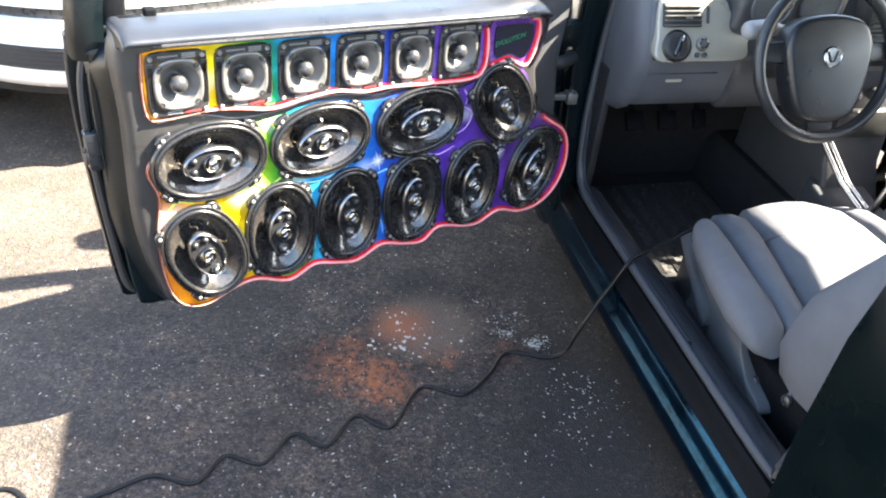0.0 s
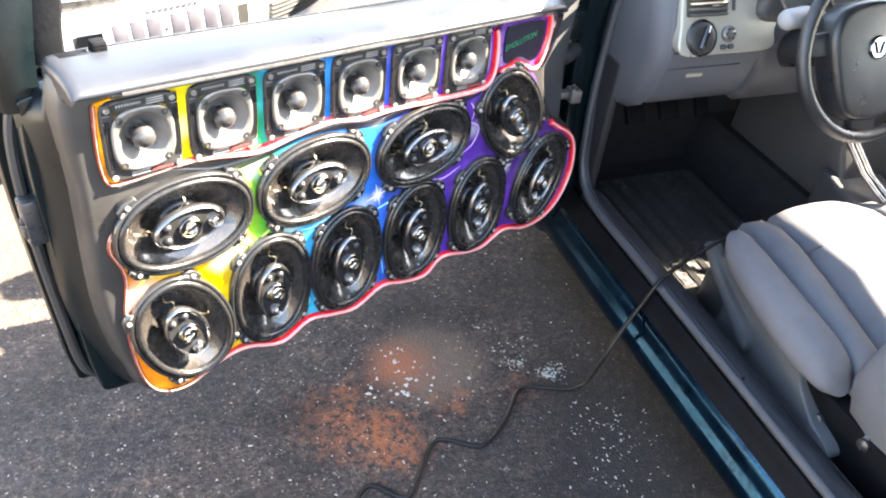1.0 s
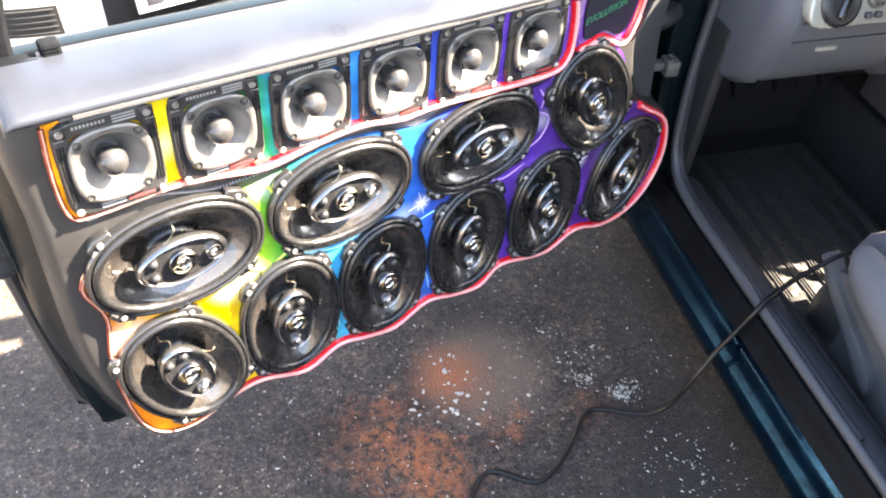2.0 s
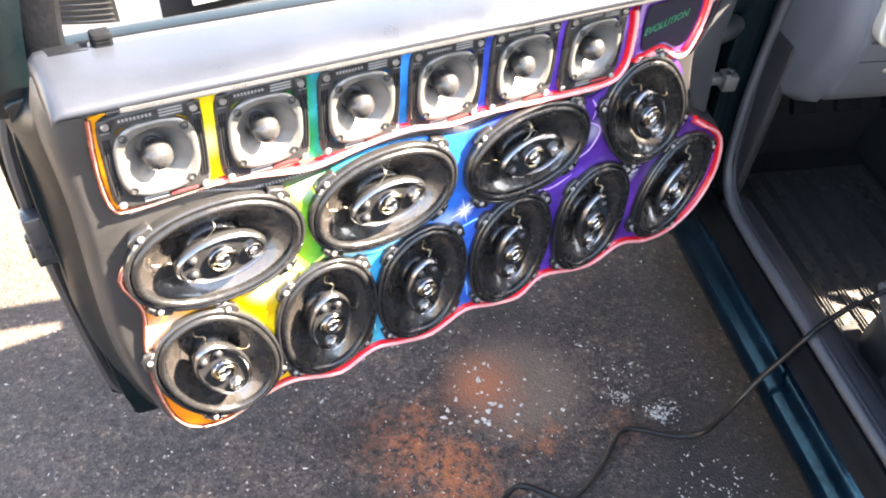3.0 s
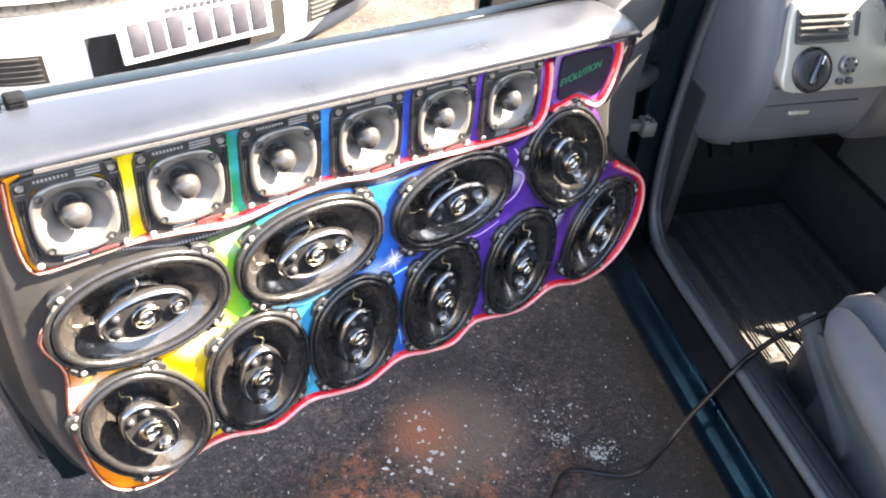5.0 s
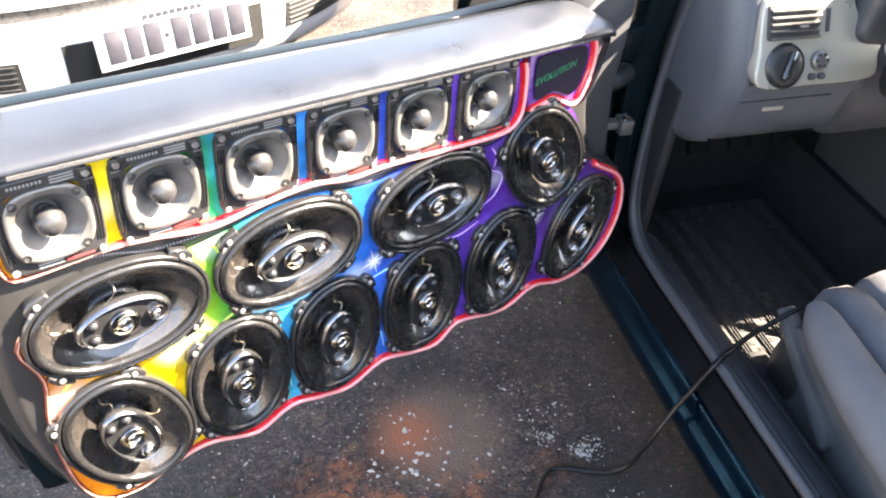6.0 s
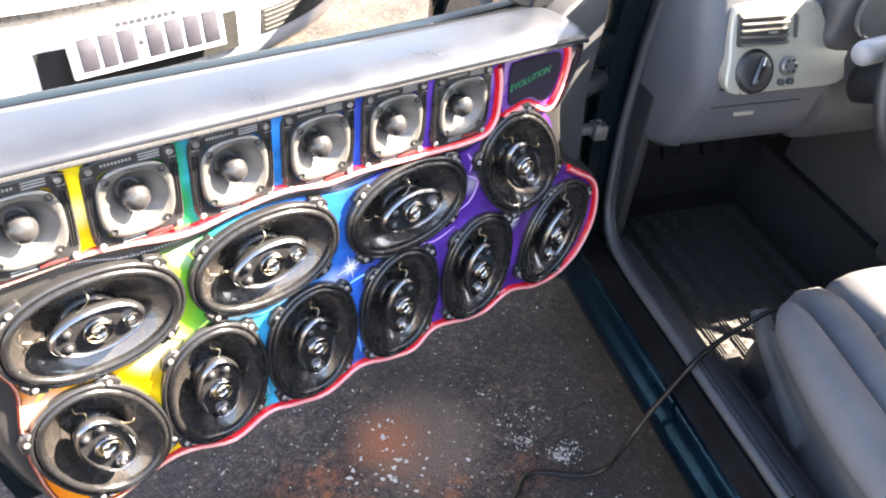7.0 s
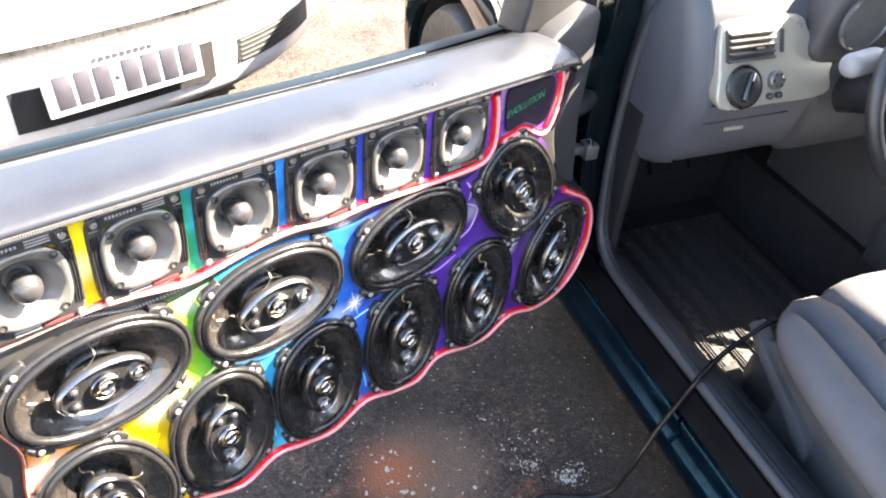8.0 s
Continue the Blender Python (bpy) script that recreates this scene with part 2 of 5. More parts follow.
M_RED = rim_mat("red airbrushed lacquer", (0.62, 0.012, 0.022), (0.20, 0.035, 0.02))
M_PINK = rim_mat("pale pink airbrushed line", (0.80, 0.30, 0.30), (0.50, 0.28, 0.20))
M_PRINT = mat("grey print", (0.24, 0.24, 0.24), 0.4, 0, 0.1, 40)
M_WHITE = mat("white print", (0.75, 0.75, 0.74), 0.4, 0, 0.05, 40)
M_SEATSIDE = mat("dull grey seat plastic", (0.062, 0.064, 0.068), 0.55, 0, 0.2, 14, 0.3, 700, spec=0.3)
M_GREYPLASTIC = mat("light grey grained plastic", (0.20, 0.205, 0.215), 0.5, 0, 0.15, 14, 0.3, 700)
M_SILL = mat("scuffed grey sill plastic", (0.016, 0.0175, 0.021), 0.55, 0, 0.25, 14, 0.3, 500, spec=0.3)
M_SILLBLACK = mat("dirty black sill paint", (0.0035, 0.004, 0.005), 0.6, 0, 0.6, 16, 0.2, 200, spec=0.06)
M_SILLCARPET = mat("worn grey sill carpet", (0.034, 0.034, 0.037), 0.95, 0, 0.3, 24, 0.6, 600, spec=0.1)
M_DASHGREY = mat("blue grey dash plastic", (0.054, 0.059, 0.070), 0.5, 0, 0.15, 12, 0.3, 700)
M_STEER = mat("black steering wheel plastic", (0.016, 0.017, 0.019), 0.34, 0, 0.2, 12, 0.2, 700)
M_SAIL = mat("dull black door plastic", (0.014, 0.0145, 0.016), 0.5, 0, 0.2, 12, 0.3, 700, spec=0.3)
M_ENDTRIM = mat("dark grey door end plastic", (0.036, 0.037, 0.040), 0.48, 0, 0.2, 12, 0.3, 700, spec=0.35)
M_DASHDARK = mat("dark dash plastic", (0.035, 0.037, 0.042), 0.5, 0, 0.2, 12, 0.3, 700)
M_BEIGE = mat("champagne painted plastic", (0.30, 0.285, 0.24), 0.36, 0.25, 0.08, 20, 0.05, 600)
M_FABRIC = mat("grey velour", (0.108, 0.109, 0.119), 0.9, 0, 0.2, 16, 0.5, 900, spec=0.2)
M_FABRIC2 = mat("darker grey velour", (0.07, 0.072, 0.079), 0.9, 0, 0.2, 16, 0.5, 900, spec=0.2)
M_CARPET = mat("black car carpet", (0.017, 0.017, 0.018), 0.95, 0, 0.4, 30, 0.6, 500, spec=0.1)
M_MAT = mat("dusty rubber mat", (0.022, 0.0205, 0.019), 0.8, 0, 0.45, 9, 0.3, 300)
M_WHITEPAINT = mat("white car lacquer", (0.80, 0.80, 0.79), 0.25, 0, 0.05, 5, 0, coat=0.8)
M_BLACKGRILLE = mat("black grille plastic", (0.02, 0.02, 0.02), 0.5, 0, 0.2, 30, 0.1)
M_PLATE = mat("grey number plate", (0.62, 0.63, 0.63), 0.4, 0.1, 0.1, 20)
M_INK = mat("dark plate paint", (0.03, 0.03, 0.04), 0.5)
M_CABLE = mat("black cable sheath", (0.0035, 0.0035, 0.004), 0.4, 0, 0.2, 60, spec=0.25)
M_GREENINK = mat("green airbrushed lettering", (0.012, 0.17, 0.08), 0.4, 0, 0.2, 60)
M_PURPLE = mat("violet airbrushed lacquer", (0.09, 0.02, 0.22), 0.25, 0, 0.4, 18, 0, coat=0.8)
M_CHIP = mat("pale chips", (0.30, 0.29, 0.27), 0.8, 0, 0.3, 50)
M_PLASTER = mat("weathered plaster wall", (0.38, 0.355, 0.32), 0.9, 0, 0.15, 2, 0.3, 60)


# ---- mesh helpers ----
def finish(name, bm, material, parent=None, m=None, smooth=40):
    me = bpy.data.meshes.new(name)
    bmesh.ops.recalc_face_normals(bm, faces=bm.faces)
    bm.to_mesh(me)
    bm.free()
    me.materials.append(material)
    if smooth:
        me.polygons.foreach_set("use_smooth", [True] * len(me.polygons))
        me.set_sharp_from_angle(angle=radians(smooth))
    ob = new(name, me)
    if parent:
        ob.parent = parent
    if m is not None:
        ob.matrix_basis = m
    return ob


def part(name, bm, material, parent, label="", m=None, smooth=40):
    ob = finish(name, bm, material, parent, m, smooth)
    if label:
        ob["label"] = label
    return ob


def thing(name, m, label, category, group="", kind=""):
    e = new(name)
    e.empty_display_size = 0.05
    e.matrix_basis = m
    return tagged(e, label, category, group, kind)


def bevel_all(bm, width, segs=2, angle=30):
    edges = [e for e in bm.edges if len(e.link_faces) == 2 and e.calc_face_angle(0) > radians(angle)]
    if edges and width > 0:
        bmesh.ops.bevel(bm, geom=edges, offset=width, segments=segs, profile=0.5, affect='EDGES', clamp_overlap=True)


def box(bm, lo, hi, bevel=0.0, segs=2, m=None):
    b2 = bmesh.new()
    bmesh.ops.create_cube(b2, size=1)
    for v in b2.verts:
        v.co = Vector([lo[k] + (v.co[k] + 0.5) * (hi[k] - lo[k]) for k in range(3)])
    bevel_all(b2, bevel, segs)
    merge(bm, b2, m)
    return bm


def merge(bm, b2, m=None):
    if m is not None:
        b2.transform(m)
    me = bpy.data.meshes.new("tmp")
    b2.to_mesh(me)
    b2.free()
    bm.from_mesh(me)
    bpy.data.meshes.remove(me)


def prism(bm, pts, z0, z1, bevel=0.0, segs=3, m=None):
    """A polygon in x, y, raised from z0 to z1."""
    b2 = bmesh.new()
    lo = [b2.verts.new((x, y, z0)) for x, y in pts]
    hi = [b2.verts.new((x, y, z1)) for x, y in pts]
    k = len(pts)
    b2.faces.new(lo[::-1])
    b2.faces.new(hi)
    for i in range(k):
        b2.faces.new((lo[i], lo[(i + 1) % k], hi[(i + 1) % k], hi[i]))
    bmesh.ops.recalc_face_normals(b2, faces=b2.faces)
    bevel_all(b2, bevel, segs, 50)
    merge(bm, b2, m)
    return bm


def extrude_profile(bm, prof, a0, a1, bevel=0.0, m=None):
    """A profile in (y, z) swept along x from a0 to a1."""
    turn = Matrix(((0, 0, 1, 0), (1, 0, 0, 0), (0, 1, 0, 0), (0, 0, 0, 1)))
    return prism(bm, prof, a0, a1, bevel, 2, turn if m is None else m @ turn)


def curve(pts, per=5, closed=True):
    """Catmull-Rom through the points."""
    n, out = len(pts), []
    for i in range(n if closed else n - 1):
        p = [Vector(pts[(i + d) % n] if closed else pts[min(max(i + d, 0), n - 1)]) for d in (-1, 0, 1, 2)]
        for s in range(per):
            t = s / per
            out.append(tuple(0.5 * (2 * p[1] + (p[2] - p[0]) * t + (2 * p[0] - 5 * p[1] + 4 * p[2] - p[3]) * t * t + (3 * p[1] - p[0] - 3 * p[2] + p[3]) * t ** 3)))
    if not closed:
        out.append(tuple(pts[-1]))
    return out


def tube(bm, pts, r, closed=False, segs=8, flat=1.0, up=(0, 0, 1)):
    """A tube along the points; flat squeezes it along its own second axis."""
    P = [Vector(p) for p in pts]
    n, rings = len(P), []
    for i, p in enumerate(P):
        d = (P[(i + 1) % n] - P[i - 1]) if closed else (P[min(i + 1, n - 1)] - P[max(i - 1, 0)])
        d.normalize()
        a = d.cross(Vector(up))
        a = a.normalized() if a.length > 1e-4 else d.orthogonal().normalized()
        b = d.cross(a)
        rr = r[i] if isinstance(r, (list, tuple)) else r
        rings.append([bm.verts.new(p + a * math.cos(q) * rr + b * math.sin(q) * rr * flat) for q in (2 * math.pi * k / segs for k in range(segs))])
    for i in range(n if closed else n - 1):
        A, B = rings[i], rings[(i + 1) % n]
        for k in range(segs):
            bm.faces.new((A[k], A[(k + 1) % segs], B[(k + 1) % segs], B[k]))
    if not closed:
        bm.faces.new(rings[0][::-1])
        bm.faces.new(rings[-1])
    return bm


def lathe(bm, prof, a=0.0, b=0.0, segs=32, cap0=False, cap1=False, power=2.0, c=(0, 0)):
    """Rings of radius (a + r, b + r) at height z; power over 2 squares them off."""
    rings = []
    for r, z in prof:
        ring = []
        for k in range(segs):
            q = 2 * math.pi * k / segs
            x, y = math.cos(q), math.sin(q)
            f = (abs(x) ** power + abs(y) ** power) ** (-1 / power)
            ring.append(bm.verts.new((c[0] + (a + r) * x * f, c[1] + (b + r) * y * f, z)))
        rings.append(ring)
    for A, B in zip(rings, rings[1:]):
        for k in range(segs):
            bm.faces.new((A[k], A[(k + 1) % segs], B[(k + 1) % segs], B[k]))
    if cap0:
        bm.faces.new(rings[0][::-1])
    if cap1:
        bm.faces.new(rings[-1])
    return bm


def loft(bm, sections, closed=True, caps=True):
    rings = [[bm.verts.new(p) for p in s] for s in sections]
    n = len(rings[0])
    for A, B in zip(rings, rings[1:]):
        for k in range(n if closed else n - 1):
            bm.faces.new((A[k], A[(k + 1) % n], B[(k + 1) % n], B[k]))
    if caps and closed:
        bm.faces.new(rings[0][::-1])
        bm.faces.new(rings[-1])
    return bm


CAR = pose(0.45, 1.95, 0, 0, 0, 17)
DU, DV, DN = Vector((0.786, 0.617, -0.028)), Vector((-0.016, 0.066, 0.998)), Vector((0.617, -0.784, 0.061))
DU.normalize()
DV = (DV - DU * DV.dot(DU)).normalized()
DN = DU.cross(DV)
DOOR = Matrix.Translation((-0.472, 1.405, 0.454)) @ Matrix((DU, DV, DN)).transposed().to_4x4()

# ---- ground ----
bm = bmesh.new()
bmesh.ops.create_grid(bm, x_segments=1, y_segments=1, size=400)
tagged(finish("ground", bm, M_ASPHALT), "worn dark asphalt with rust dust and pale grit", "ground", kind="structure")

# ---- the open driver's door; local x along the door to the hinge, y up, z out of the trim ----
car = thing("car", CAR, "dark green two-door hatchback with its driver's door open", "car")
# steel shell behind the trim
shell = curve([(-0.142, 0.440), (-0.168, 0.410), (-0.176, 0.300), (-0.172, 0.150), (-0.160, -0.050), (-0.150, -0.145), (-0.120, -0.182), (0.10, -0.186), (0.60, -0.186), (1.00, -0.186), (1.06, -0.15),
               (1.085, 0.0), (1.09, 0.25), (1.07, 0.42), (1.03, 0.415), (0.60, 0.418), (0.10, 0.438)], 4)
shell2 = [(0.45 + (x - 0.45) * 0.965, 0.14 + (y - 0.14) * 0.955) for x, y in shell]
bm = bmesh.new()
prism(bm, shell2, -0.197, -0.125, 0.012, 3)
door = part("door", bm, M_GREEN, car, "open dark green driver's door with black vinyl and rainbow speaker panel", CAR.inverted() @ DOOR)

LOWER = curve([(-0.010, 0.278), (-0.058, 0.250), (-0.094, 0.206), (-0.078, 0.143), (-0.090, 0.065), (-0.088, -0.036), (-0.074, -0.100), (-0.045, -0.133), (0.000, -0.140),
               (0.068, -0.114), (0.118, -0.111), (0.190, -0.138), (0.254, -0.114), (0.310, -0.127), (0.370, -0.138), (0.438, -0.112), (0.501, -0.129), (0.560, -0.138),
               (0.609, -0.108), (0.690, -0.128), (0.740, -0.132), (0.805, -0.110), (0.880, -0.132), (0.950, -0.126), (1.005, -0.083), (1.031, -0.005), (1.012, 0.078),
               (0.940, 0.130), (0.897, 0.166), (0.872, 0.222), (0.846, 0.272), (0.795, 0.304), (0.720, 0.288), (0.660, 0.262), (0.560, 0.270), (0.496, 0.279), (0.420, 0.266),
               (0.340, 0.282), (0.264, 0.288), (0.180, 0.272), (0.096, 0.264), (0.023, 0.286)], 4)
UPPER = curve([(-0.078, 0.420), (-0.060, 0.440), (0.060, 0.443), (0.264, 0.439), (0.436, 0.431), (0.600, 0.421), (0.690, 0.414), (0.708, 0.400), (0.715, 0.345), (0.708, 0.300),
               (0.672, 0.282), (0.560, 0.288), (0.453, 0.297), (0.384, 0.296), (0.318, 0.308), (0.247, 0.304), (0.170, 0.294), (0.099, 0.306), (0.040, 0.311), (-0.050, 0.306), (-0.080, 0.322)], 4)
POCKET = curve([(0.728, 0.318), (0.724, 0.400), (0.748, 0.411), (0.845, 0.408), (0.868, 0.396), (0.868, 0.350), (0.848, 0.300), (0.825, 0.295), (0.785, 0.316), (0.745, 0.308)], 4)
PANEL = -0.035

TRIM = curve([(-0.112, 0.470), (-0.118, 0.300), (-0.124, 0.100), (-0.112, -0.010), (-0.098, -0.060), (-0.084, -0.112), (-0.050, -0.146), (0.000, -0.152), (0.070, -0.127), (0.118, -0.123),
              (0.190, -0.150), (0.254, -0.127), (0.310, -0.139), (0.370, -0.150), (0.438, -0.125), (0.501, -0.141), (0.560, -0.150), (0.609, -0.121), (0.690, -0.140), (0.740, -0.144),
              (0.805, -0.123), (0.880, -0.144), (0.955, -0.138), (1.016, -0.090), (1.044, -0.005), (1.026, 0.088), (0.950, 0.142), (0.914, 0.192), (0.892, 0.270), (0.892, 0.350),
              (0.890, 0.410), (0.855, 0.440), (0.700, 0.446), (0.300, 0.456), (0.000, 0.470)], 4)


def inset_ring(bm, pts, z0, z1, width):
    """A raised lip along a closed outline."""
    tube(bm, [(x, y, (z0 + z1) / 2) for x, y in pts], width, True, 6)


SPEAKERS = [(0.031, 0.204, 0), (0.279, 0.202, 2), (0.536, 0.197, 3), (0.783, 0.199, -55), (0.002, -0.006, -68), (0.176, 0.002, -90), (0.347, -0.003, -90), (0.524, -0.004, -90), (0.705, -0.004, -91), (0.908, -0.004, -108)]
TWEETERS = [(-0.016 + 0.1300 * k, 0.374 - 0.0042 * k, -1.5) for k in range(6)]


def ring_at(x, y, turn, a, b, n=32):
    c, s = math.cos(radians(turn)), math.sin(radians(turn))
    return [(x + c * a * math.cos(q) - s * b * math.sin(q), y + s * a * math.cos(q) + c * b * math.sin(q)) for q in (2 * math.pi * k / n for k in range(n))]


BIG_HOLES = [ring_at(x, y, t, 0.104, 0.070) for x, y, t in SPEAKERS]
SMALL_HOLES = [ring_at(x, y, t, 0.0405, 0.0410) for x, y, t in TWEETERS]


def holed(bm, rings, holes, depth):
    """A sheet with holes: rings run from the back edge to the front edge of the outline; each hole has walls of the given depth."""
    loops = [[bm.verts.new(p) for p in r] for r in rings]
    for A, B in zip(loops, loops[1:]):
        for k in range(len(A)):
            bm.faces.new((A[k], A[(k + 1) % len(A)], B[(k + 1) % len(A)], B[k]))
    z1 = rings[-1][0][2]
    edges = [bm.edges.get((loops[-1][k], loops[-1][(k + 1) % len(loops[-1])])) or bm.edges.new((loops[-1][k], loops[-1][(k + 1) % len(loops[-1])])) for k in range(len(loops[-1]))]
    for h in holes:
        top = [bm.verts.new((x, y, z1)) for x, y in h]
        low = [bm.verts.new((x, y, z1 - depth)) for x, y in h]
        n = len(h)
        for k in range(n):
            bm.faces.new((top[k], top[(k + 1) % n], low[(k + 1) % n], low[k]))
            edges.append(bm.edges.get((top[k], top[(k + 1) % n])))
    bmesh.ops.triangle_fill(bm, use_beauty=True, use_dissolve=False, edges=edges)


def inward(pts, d):
    n, out = len(pts), []
    area = sum(pts[k - 1][0] * pts[k][1] - pts[k][0] * pts[k - 1][1] for k in range(n))
    d = d if area > 0 else -d
    for k in range(n):
        t = Vector(pts[(k + 1) % n]) - Vector(pts[k - 1])
        t.normalize()
        out.append((pts[k][0] - t.y * d, pts[k][1] + t.x * d))
    return out


def zone(name, outline, holes, label):
    bm = bmesh.new()
    holed(bm, [[(x, y, PANEL - 0.02) for x, y in outline], [(x, y, PANEL + 0.003) for x, y in outline]], holes, 0.02)
    return part(name, bm, M_RAINBOW, door, label, smooth=30)


bm = bmesh.new()   # painted steel return behind the vinyl
loft(bm, [[(x if y0 < 0.42 else x0, min(y, 0.435), z) for (x, y), (x0, y0) in zip(inward(TRIM, -o), TRIM)] for z, o in ((-0.150, 0.030), (-0.135, 0.029), (-0.105, 0.020), (-0.082, 0.009), (-0.070, 0.001))], caps=False)
part("door_return", bm, M_FRAME, door, "dark green painted return behind the trim", smooth=60)
bm = bmesh.new()
R = 0.020
holed(bm, [[(x, y, z) for x, y in inward(TRIM, -0.003)] for z in (-0.082, -0.066)] + [[(x, y, PANEL - 0.002 - R + R * math.sin(q)) for x, y in inward(TRIM, R * (1 - math.cos(q)) * 0.8)] for q in (0, 0.3, 0.6, 0.9, 1.2, 1.5708)], BIG_HOLES + SMALL_HOLES, 0.03)
part("trim_panel", bm, M_VINYL, door, "black grained vinyl trim panel", smooth=50)
zone("speaker_panel", LOWER, BIG_HOLES, "rainbow airbrushed lacquered speaker panel")
zone("tweeter_panel", UPPER, SMALL_HOLES, "rainbow airbrushed lacquered tweeter panel")
bm = bmesh.new()
prism(bm, POCKET, PANEL - 0.03, PANEL + 0.003, 0)
part("pocket_panel", bm, M_PURPLE, door, "dark violet airbrushed corner panel")
inner = [(0.792 + (x - 0.792) * 0.80, 0.362 + (y - 0.362) * 0.74) for x, y in POCKET]
bm = bmesh.new()
prism(bm, inner, PANEL - 0.02, PANEL + 0.0065, 0)
part("pocket_field", bm, mat("near black lacquer", (0.010, 0.010, 0.022), 0.5, 0, 0.4, 20, spec=0.25), door, "near black lacquered field")
for run in (LOWER[:27 * 4 + 2], UPPER[7 * 4:] + UPPER[:3], POCKET[3 * 4:]):
    bm = bmesh.new()
    tube(bm, [(x, y, PANEL + 0.0030) for x, y in run], [0.0034 + 0.0040 * min(1, max(0, (x + 0.02) / 0.14)) for x, y in run], False, 8)
    part("rim_line", bm, M_RED, door, "red airbrushed rim line")
    bm = bmesh.new()
    tube(bm, [(x, y, PANEL + 0.0054 + 0.0048 * min(1, max(0, (x + 0.02) / 0.14))) for x, y in run], [0.0012 + 0.0020 * min(1, max(0, (x + 0.02) / 0.14)) for x, y in run], False, 6)
    part("pale_line", bm, M_PINK, door, "pale pink centre line")
# neon strokes and stars airbrushed on the panel, laid on as thin paint
def star(cx, cy, r):
    bm = bmesh.new()
    pts = []
    for k in range(16):
        q = math.pi * k / 8 + 0.2
        rad = r * (1.0 if k % 4 == 0 else 0.55 if k % 2 == 0 else 0.09)
        pts.append((cx + rad * math.cos(q), cy + rad * math.sin(q)))
    prism(bm, pts, PANEL + 0.003, PANEL + 0.0042)
    lathe(bm, [(r * 0.16, PANEL + 0.003), (r * 0.16, PANEL + 0.0046)], 0, 0, 12, False, True, c=(cx, cy))
    part("painted_star", bm, M_WHITE, door, "white airbrushed star")


star(0.425, 0.117, 0.026)
star(0.785, 0.062, 0.024)


def stroke(pts, r, material, label):
    bm = bmesh.new()
    P = curve([(x, y, PANEL + 0.0032) for x, y in pts], 6, False)
    n = len(P)
    tube(bm, P, [r * (0.25 + 0.75 * math.sin(math.pi * (i + 0.5) / n)) for i in range(n)], False, 6, 0.5)
    part("painted_stroke", bm, material, door, label)


M_CYAN = mat("pale cyan stroke", (0.25, 0.62, 0.80), 0.3, coat=0.5)
M_LIME = mat("lime stroke", (0.62, 0.75, 0.10), 0.3, coat=0.5)
M_LILAC = mat("lilac stroke", (0.60, 0.35, 0.78), 0.3, coat=0.5)
for pts, r, mm, lab in [
        ([(0.36, 0.115), (0.41, 0.085), (0.46, 0.09), (0.50, 0.075)], 0.0018, M_CYAN, "pale cyan airbrushed stroke"),
        ([(0.20, 0.118), (0.26, 0.10), (0.30, 0.105), (0.345, 0.12)], 0.0025, M_CYAN, "pale cyan airbrushed stroke"),
        ([(0.235, -0.05), (0.255, -0.03), (0.262, -0.08)], 0.0016, M_CYAN, "pale cyan airbrushed stroke"),
        ([(0.42, -0.07), (0.437, -0.045), (0.445, -0.085)], 0.0016, M_CYAN, "pale cyan airbrushed stroke"),
        ([(0.075, 0.105), (0.11, 0.13), (0.15, 0.115), (0.20, 0.14)], 0.003, M_LIME, "lime airbrushed stroke"),
        ([(-0.07, 0.10), (-0.045, 0.125), (-0.01, 0.115)], 0.003, M_LIME, "lime airbrushed stroke"),
        ([(0.15, 0.27), (0.17, 0.255), (0.175, 0.235)], 0.0022, M_LIME, "lime airbrushed stroke"),
        ([(0.665, 0.21), (0.69, 0.19), (0.675, 0.155), (0.64, 0.14)], 0.0018, M_LILAC, "lilac airbrushed stroke"),
        ([(0.56, 0.108), (0.60, 0.098), (0.645, 0.112)], 0.0018, M_LILAC, "lilac airbrushed stroke"),
        ([(0.66, 0.255), (0.672, 0.235), (0.668, 0.215)], 0.0018, M_LILAC, "lilac airbrushed stroke"),
        ([(0.80, 0.10), (0.775, 0.075), (0.79, 0.03)], 0.0022, M_LILAC, "lilac airbrushed stroke")]:
    stroke(pts, r, mm, lab)
# lettering in the corner panel
txt = bpy.data.curves.new("lettering", 'FONT')
txt.body, txt.size, txt.shear, txt.extrude = "EVOLUTION", 0.0165, 0.35, 0.0006
txt_ob = new("tmp_text", txt)
bpy.context.view_layer.update()
txt_me = bpy.data.meshes.new_from_object(txt_ob)
bpy.data.objects.remove(txt_ob)
txt_me.materials.append(M_GREENINK)
lettering = new("lettering", txt_me)
lettering.parent = door
lettering.matrix_basis = pose(0.737, 0.349, PANEL + 0.0075, 0, 0, 10)
lettering["label"] = "green slanted lettering"

# ledge under the window, sloping down to the hinge
LEDGE = pose(0.0, 0.466, 0.0, 0, 0, -2.3)
bm = bmesh.new()
prof = [(-0.008, 0.004), (-0.006, 0.0085), (-0.001, 0.010), (0.003, 0.0075), (0.006, 0.002), (0.013, -0.012), (0.017, -0.036), (0.019, -0.06), (0.020, -0.085), (0.019, -0.100), (0.002, -0.105), (-0.020, -0.105), (-0.020, -0.034), (-0.010, -0.030)]
runs = [(-0.113, 0.70, 0.90, -0.008), (-0.112, 0.82, 0.94, -0.004), (-0.109, 0.92, 0.97, -0.002), (-0.104, 0.98, 0.99, 0), (-0.096, 1, 1, 0)] + [(-0.07 + 0.09 * k, 1, 1, 0.0003 * (k % 2)) for k in range(10)]
